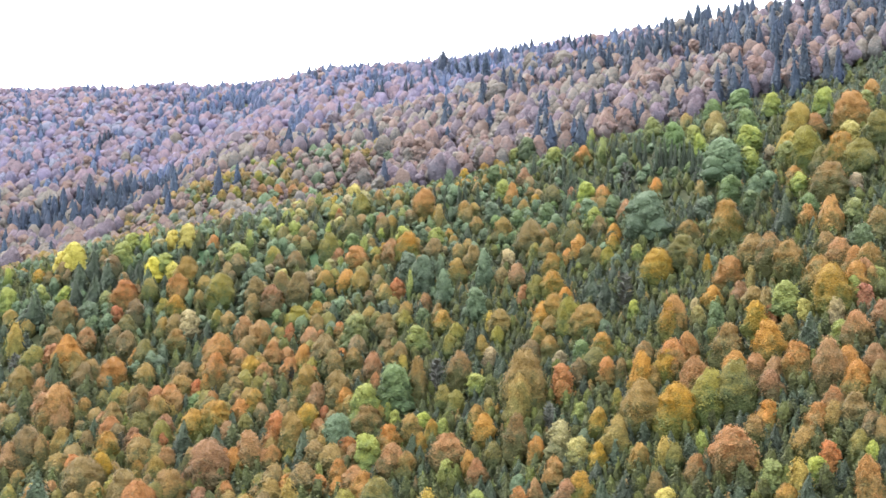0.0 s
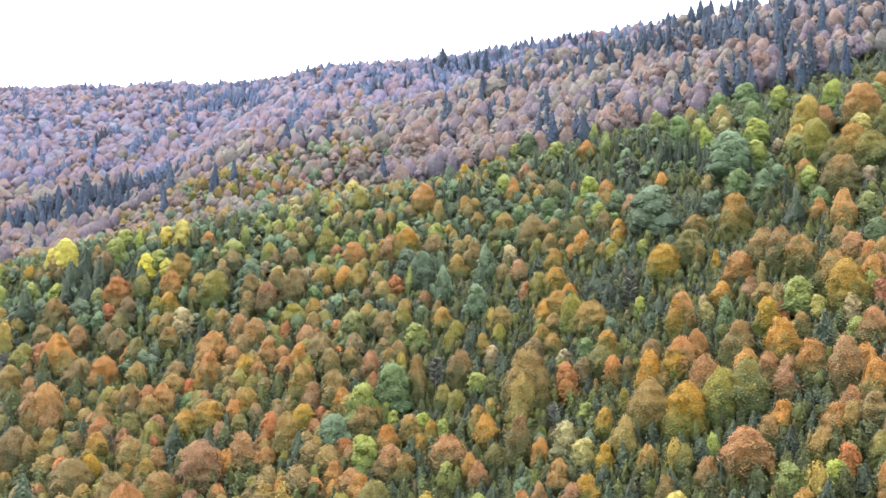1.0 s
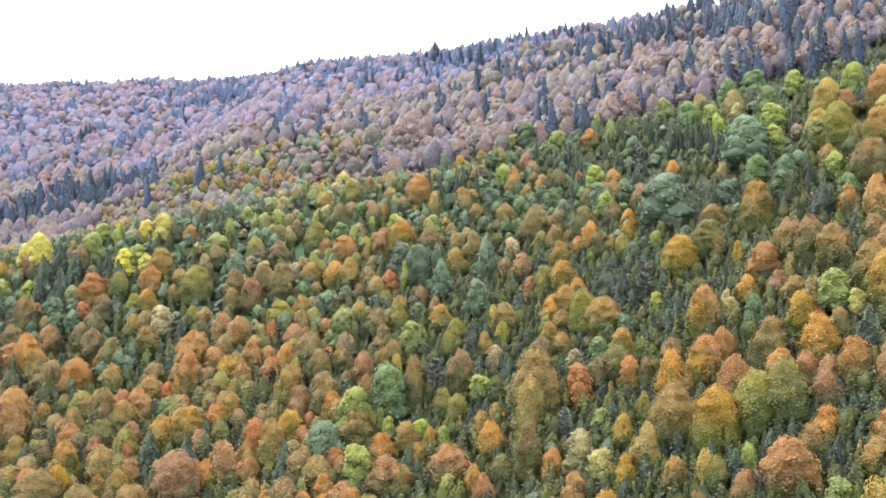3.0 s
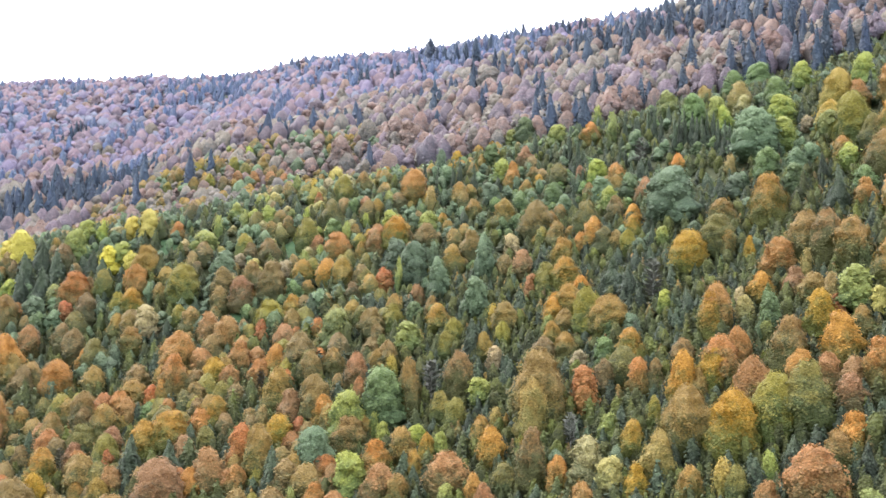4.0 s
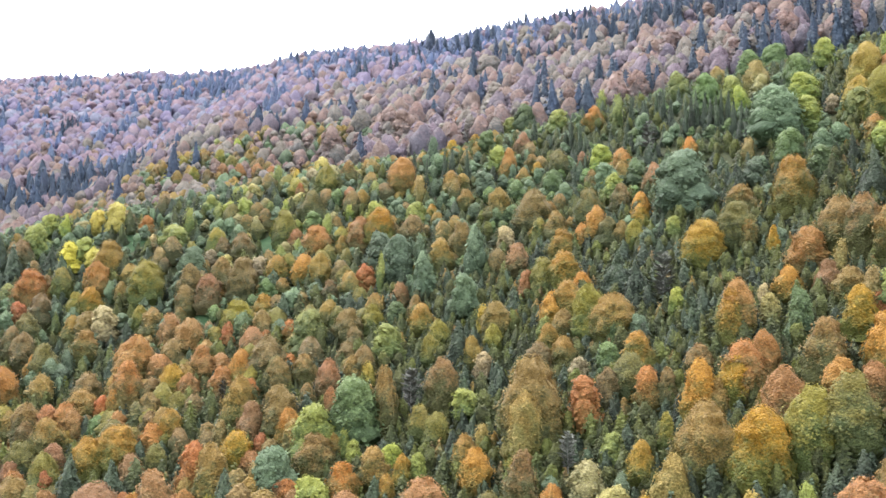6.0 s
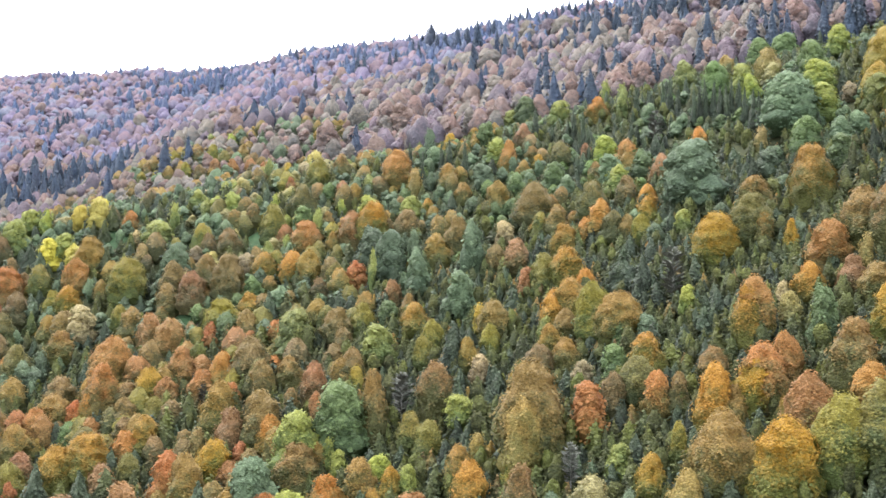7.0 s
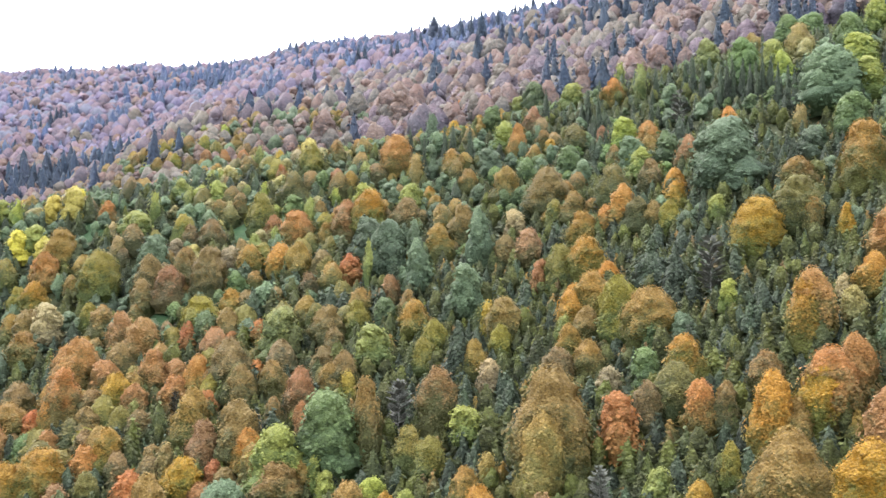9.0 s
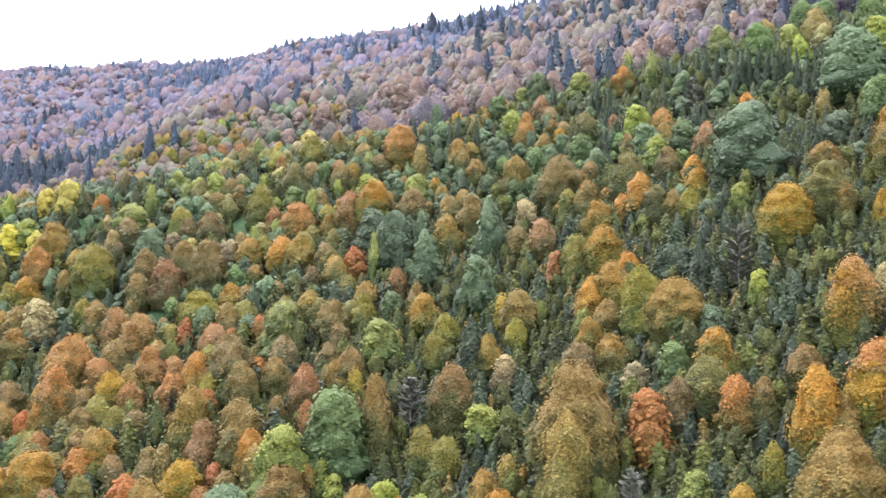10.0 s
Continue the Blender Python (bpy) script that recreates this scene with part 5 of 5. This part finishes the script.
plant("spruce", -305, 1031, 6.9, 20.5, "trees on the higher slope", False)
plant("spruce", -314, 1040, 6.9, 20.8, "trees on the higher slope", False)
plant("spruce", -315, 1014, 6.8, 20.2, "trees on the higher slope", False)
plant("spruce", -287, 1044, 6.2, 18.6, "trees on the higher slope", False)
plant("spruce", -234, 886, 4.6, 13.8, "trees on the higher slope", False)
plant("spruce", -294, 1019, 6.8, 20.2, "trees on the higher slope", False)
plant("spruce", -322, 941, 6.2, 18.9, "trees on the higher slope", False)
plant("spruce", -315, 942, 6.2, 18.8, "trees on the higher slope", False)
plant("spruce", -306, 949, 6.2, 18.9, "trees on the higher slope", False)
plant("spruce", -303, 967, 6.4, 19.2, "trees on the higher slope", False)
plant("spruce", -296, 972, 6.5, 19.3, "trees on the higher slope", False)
plant("rust", -409, 1242, 16.0, 24.0, "trees on the higher slope", False)
plant("rust", -376, 1181, 12.4, 18.5, "trees on the higher slope", False)
plant("rust", -404, 1193, 12.6, 18.9, "trees on the higher slope", False)
plant("rust", -392, 1130, 11.9, 17.8, "trees on the higher slope", False)
plant("mauve", -501, 1443, 15.5, 23.2, "trees on the higher slope", False)
plant("dun", -374, 1265, 13.2, 19.8, "trees on the higher slope", False)
plant("dun", -340, 1360, 17.3, 25.9, "trees on the higher slope", False)
plant("rust", -348, 1211, 12.6, 18.9, "trees on the higher slope", False)
plant("mauve", -531, 1765, 18.9, 27.0, "trees on the higher slope", False)
plant("rust", -203, 914, 8.1, 12.2, "trees on the higher slope", False)
plant("dun", -353, 1238, 14.3, 21.5, "trees on the higher slope", False)
plant("mauve", -414, 1158, 12.3, 18.4, "trees on the higher slope", False)

# ---- the rest of the forest ----
def scatter(seed, x0, x1, y0, y1, spacing, inside, tries):
    """Places at least spacing(x, y) apart."""
    rnd, cell, out, grid = random.Random(seed), 4.0, [], {}
    for _ in range(tries):
        x, y = rnd.uniform(x0, x1), rnd.uniform(y0, y1)
        if not inside(x, y):
            continue
        s = spacing(x, y)
        i, j, r = int(x // cell), int(y // cell), int(s // cell) + 1
        if any((x - a) ** 2 + (y - b) ** 2 < s * s for k in range(i - r, i + r + 1) for m in range(j - r, j + r + 1) for a, b in grid.get((k, m), ())):
            continue
        grid.setdefault((i, j), []).append((x, y))
        out.append((x, y))
    return out


def free_of_planted(x, y, gap):
    if any(((x - a) / c) ** 2 + ((y - b) / d) ** 2 < 1 for a, b, c, d in CLEARINGS):
        return False
    return all((x - a) ** 2 + (y - b) ** 2 > (gap + 0.27 * w) ** 2 for a, b, w in planted_cells.get((int(x // 20), int(y // 20)), ()))


planted_cells = {}
for a, b, w in planted:
    for di in (-1, 0, 1):
        for dj in (-1, 0, 1):
            planted_cells.setdefault((int(a // 20) + di, int(b // 20) + dj), []).append((a, b, w))

pick = random.Random(11)


def near_kind(x, y):
    """What grows between the taller trees of the near slope."""
    p = noise.noise(Vector((x / 35, y / 45, 3.0))) * 0.5 + 0.5 + pick.uniform(-0.5, 0.5)
    if x < -95 and y > 425:
        table = ("pine", "sage", "fir", "sagecol", "moss", "pine", "sage", "brown", "pine", "moss", "fir")
    elif y > 470 and x < -30:
        table = ("sage", "pine", "limecol", "sagecol", "straw", "moss", "sage", "pine", "olive", "fir", "pale", "sagecol", "brown", "straw")
    elif 45 < x < 150 and y > 480:
        table = ("pine", "sage", "fir", "darkfir", "green", "darkfir", "moss", "fir", "mosscol", "pine")
    elif y > 440 and x < 75:
        table = ("fir", "green", "sage", "pine", "moss", "sagecol", "sage", "mosscol", "fir", "brown", "green", "ochre")
    elif y > 400 and x > 60:
        table = ("pine", "mosscol", "fir", "sage", "pine", "mosscol", "moss", "darkfir", "pine")
    elif x < -15:
        table = ("brown", "pine", "russet", "moss", "olive", "fir", "moss", "mosscol", "brown", "pine", "olive", "fir")
    elif x < 70:
        table = ("fir", "pine", "mosscol", "fir", "mosscol", "pine", "moss", "fir", "mosscol", "pine")
    else:
        table = ("fir", "pine", "mosscol", "fir", "mosscol", "pine", "fir", "moss", "mosscol")
    return table[int(p * 1.7 * len(table)) % len(table)]


def near_size(kind, x):
    k = pick.uniform(0.65, 1.2) * (1.0 if x < -15 else 0.82)
    w, h = {"dome": (7.0, 9.2), "round": (6.4, 7.6), "column": (4.0, 8.6), "spire": (4.4, 10.5), "young": (5.2, 8.0), "bare": (4, 10)}[KINDS[kind][1]]
    return w * k, h * k * pick.uniform(0.9, 1.1)


spots = scatter(2, -340, 360, 235, 675, lambda x, y: (4.5 if x < -15 else 3.9) if y < 590 else 6.2, lambda x, y: abs(x) < 0.44 * y + 22 and free_of_planted(x, y, 1.2), 80000)
spots.sort(key=lambda s: abs(s[0]) * 0.6 + s[1])
near_rest, bench_rest = [], []
counts = {}
for x, y in spots:
    kind = near_kind(x, y)
    w, h = near_size(kind, x)
    counts[kind] = counts.get(kind, 0) + 1
    if counts[kind] <= 55:
        plant(kind, x, y, w, h, detail=y < 305)
    else:
        (near_rest if y < 590 else bench_rest).append((KINDS[kind][1], KINDS[kind][2], x, y, w, h))
if near_rest:
    forest("near_forest", "dense mixed autumn forest of beech, fir and hornbeam on the shoulder", near_rest, SIMPLE)
    forest("bench_forest", "green and olive mixed forest on the bench behind the brow", bench_rest, SIMPLEST)


# close stands of spruce on the higher slopes: x, y, half width, half depth
SPRUCE_STANDS = ((-448, 1423, 17, 100), (-454, 1371, 13, 63), (-414, 1215, 10, 90), (-362, 1321, 10, 110), (-271, 1071, 11, 80), (-291, 1058, 16, 90),
                 (-302, 1026, 24, 45), (-330, 1000, 34, 70), (-360, 980, 30, 60), (-433, 1872, 27, 140), (-357, 1736, 34, 136), (-330, 1765, 22, 150), (-281, 1551, 22, 120),
                 (-90, 1375, 16, 110), (-162, 1194, 7, 90), (49, 1359, 34, 150), (-6, 1427, 14, 150))


CRESTS = ((0.899, 0.44, 151, 1279, 150, 0.5), (0.819, 0.574, -35, 1683, 80, 0.34), (0.403, 0.915, -648, 2186, 60, 0.22))


def high_tree(x, y):
    """Rust and mauve beeches with stands of spruce on the higher slopes."""
    stand = noise.noise(Vector((x / 110, y / 150, 9.0))) + 0.5 * noise.noise(Vector((x / 40, y / 60, 4.0)))
    share = 0.04 + 0.3 * min(1.0, max(0.0, (stand - 0.2) / 0.2))
    if x > -40 and y > 930:
        share += 0.12
    elif y > 1600:
        share += 0.1
    if any(((x - a) / c) ** 2 + ((y - b) / d) ** 2 < 1 for a, b, c, d in SPRUCE_STANDS):
        share = 0.85
    # spruces crowd along the crests
    for nx, ny, x0, y0, deep, crowd in CRESTS:
        if -deep < nx * (x - x0) + ny * (y - y0) < 25 and x > x0 - 420:
            share = max(share, crowd)
    on_hump = y < 930 and -270 < x < -50 + 0.1 * (y - 680)
    if on_hump:
        share = 0.02
    k = pick.uniform(0.75, 1.25)
    # past y 1080 the needle colour holds more of the haze
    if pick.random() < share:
        return ("spire", "spruce" if y < 1080 else "hazy_spruce", x, y, (10.5 if y < 1080 else 12.0) * k, (25 if y < 1080 else 21.5) * k)
    if on_hump:
        return (pick.choice(("dome", "round")), pick.choice(("brown", "brown", "dun", "sage", "rust", "brown", "rust", "dun")), x, y, 8.0 * k, 10 * k)
    patch = 0.5 + 0.6 * noise.noise(Vector((x / 70, y / 90, 21.0))) + pick.uniform(-0.28, 0.28)
    # both tables hold leaf colours with haze put in, the far one more
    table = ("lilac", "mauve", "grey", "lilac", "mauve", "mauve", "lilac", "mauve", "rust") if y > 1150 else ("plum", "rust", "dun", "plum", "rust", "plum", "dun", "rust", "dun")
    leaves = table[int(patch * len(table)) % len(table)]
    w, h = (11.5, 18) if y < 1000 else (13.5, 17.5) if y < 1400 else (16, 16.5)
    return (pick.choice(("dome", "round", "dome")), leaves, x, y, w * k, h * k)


everything = scatter(5, -660, 560, 675, 1400, lambda x, y: 8.6 if y < 1000 else 10.0, lambda x, y: abs(x) < 0.43 * y + 40 and free_of_planted(x, y, 2.5), 80000)
shown = [s for s in everything if s[1] < 840]
hidden = [s for s in everything if s[1] >= 840]
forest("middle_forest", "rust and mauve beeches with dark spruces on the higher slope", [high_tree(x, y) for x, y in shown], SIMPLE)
forest("upper_forest", "spruces and haze-tinted beeches climbing towards the skyline", [high_tree(x, y) for x, y in hidden], SIMPLEST)
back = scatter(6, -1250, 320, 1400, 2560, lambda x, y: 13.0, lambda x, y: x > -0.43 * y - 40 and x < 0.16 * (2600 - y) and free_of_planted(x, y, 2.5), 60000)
forest("far_forest", "distant forest of haze-tinted beeches and spruces up to the skyline", [high_tree(x, y) for x, y in back], SIMPLEST)

bushes = scatter(8, -150, 190, 225, 440, lambda x, y: 2.7, lambda x, y: abs(x) < 0.44 * y + 10 and free_of_planted(x, y, 0.2), 90000)
forest("undergrowth", "low green and brown saplings on the forest floor between the trees",
       [("bush", pick.choice(("fir", "moss", "fir", "pine", "brown", "pine", "moss", "fir")), x, y, pick.uniform(2.6, 4.2), pick.uniform(3.4, 6.2)) for x, y in bushes], SIMPLEST)
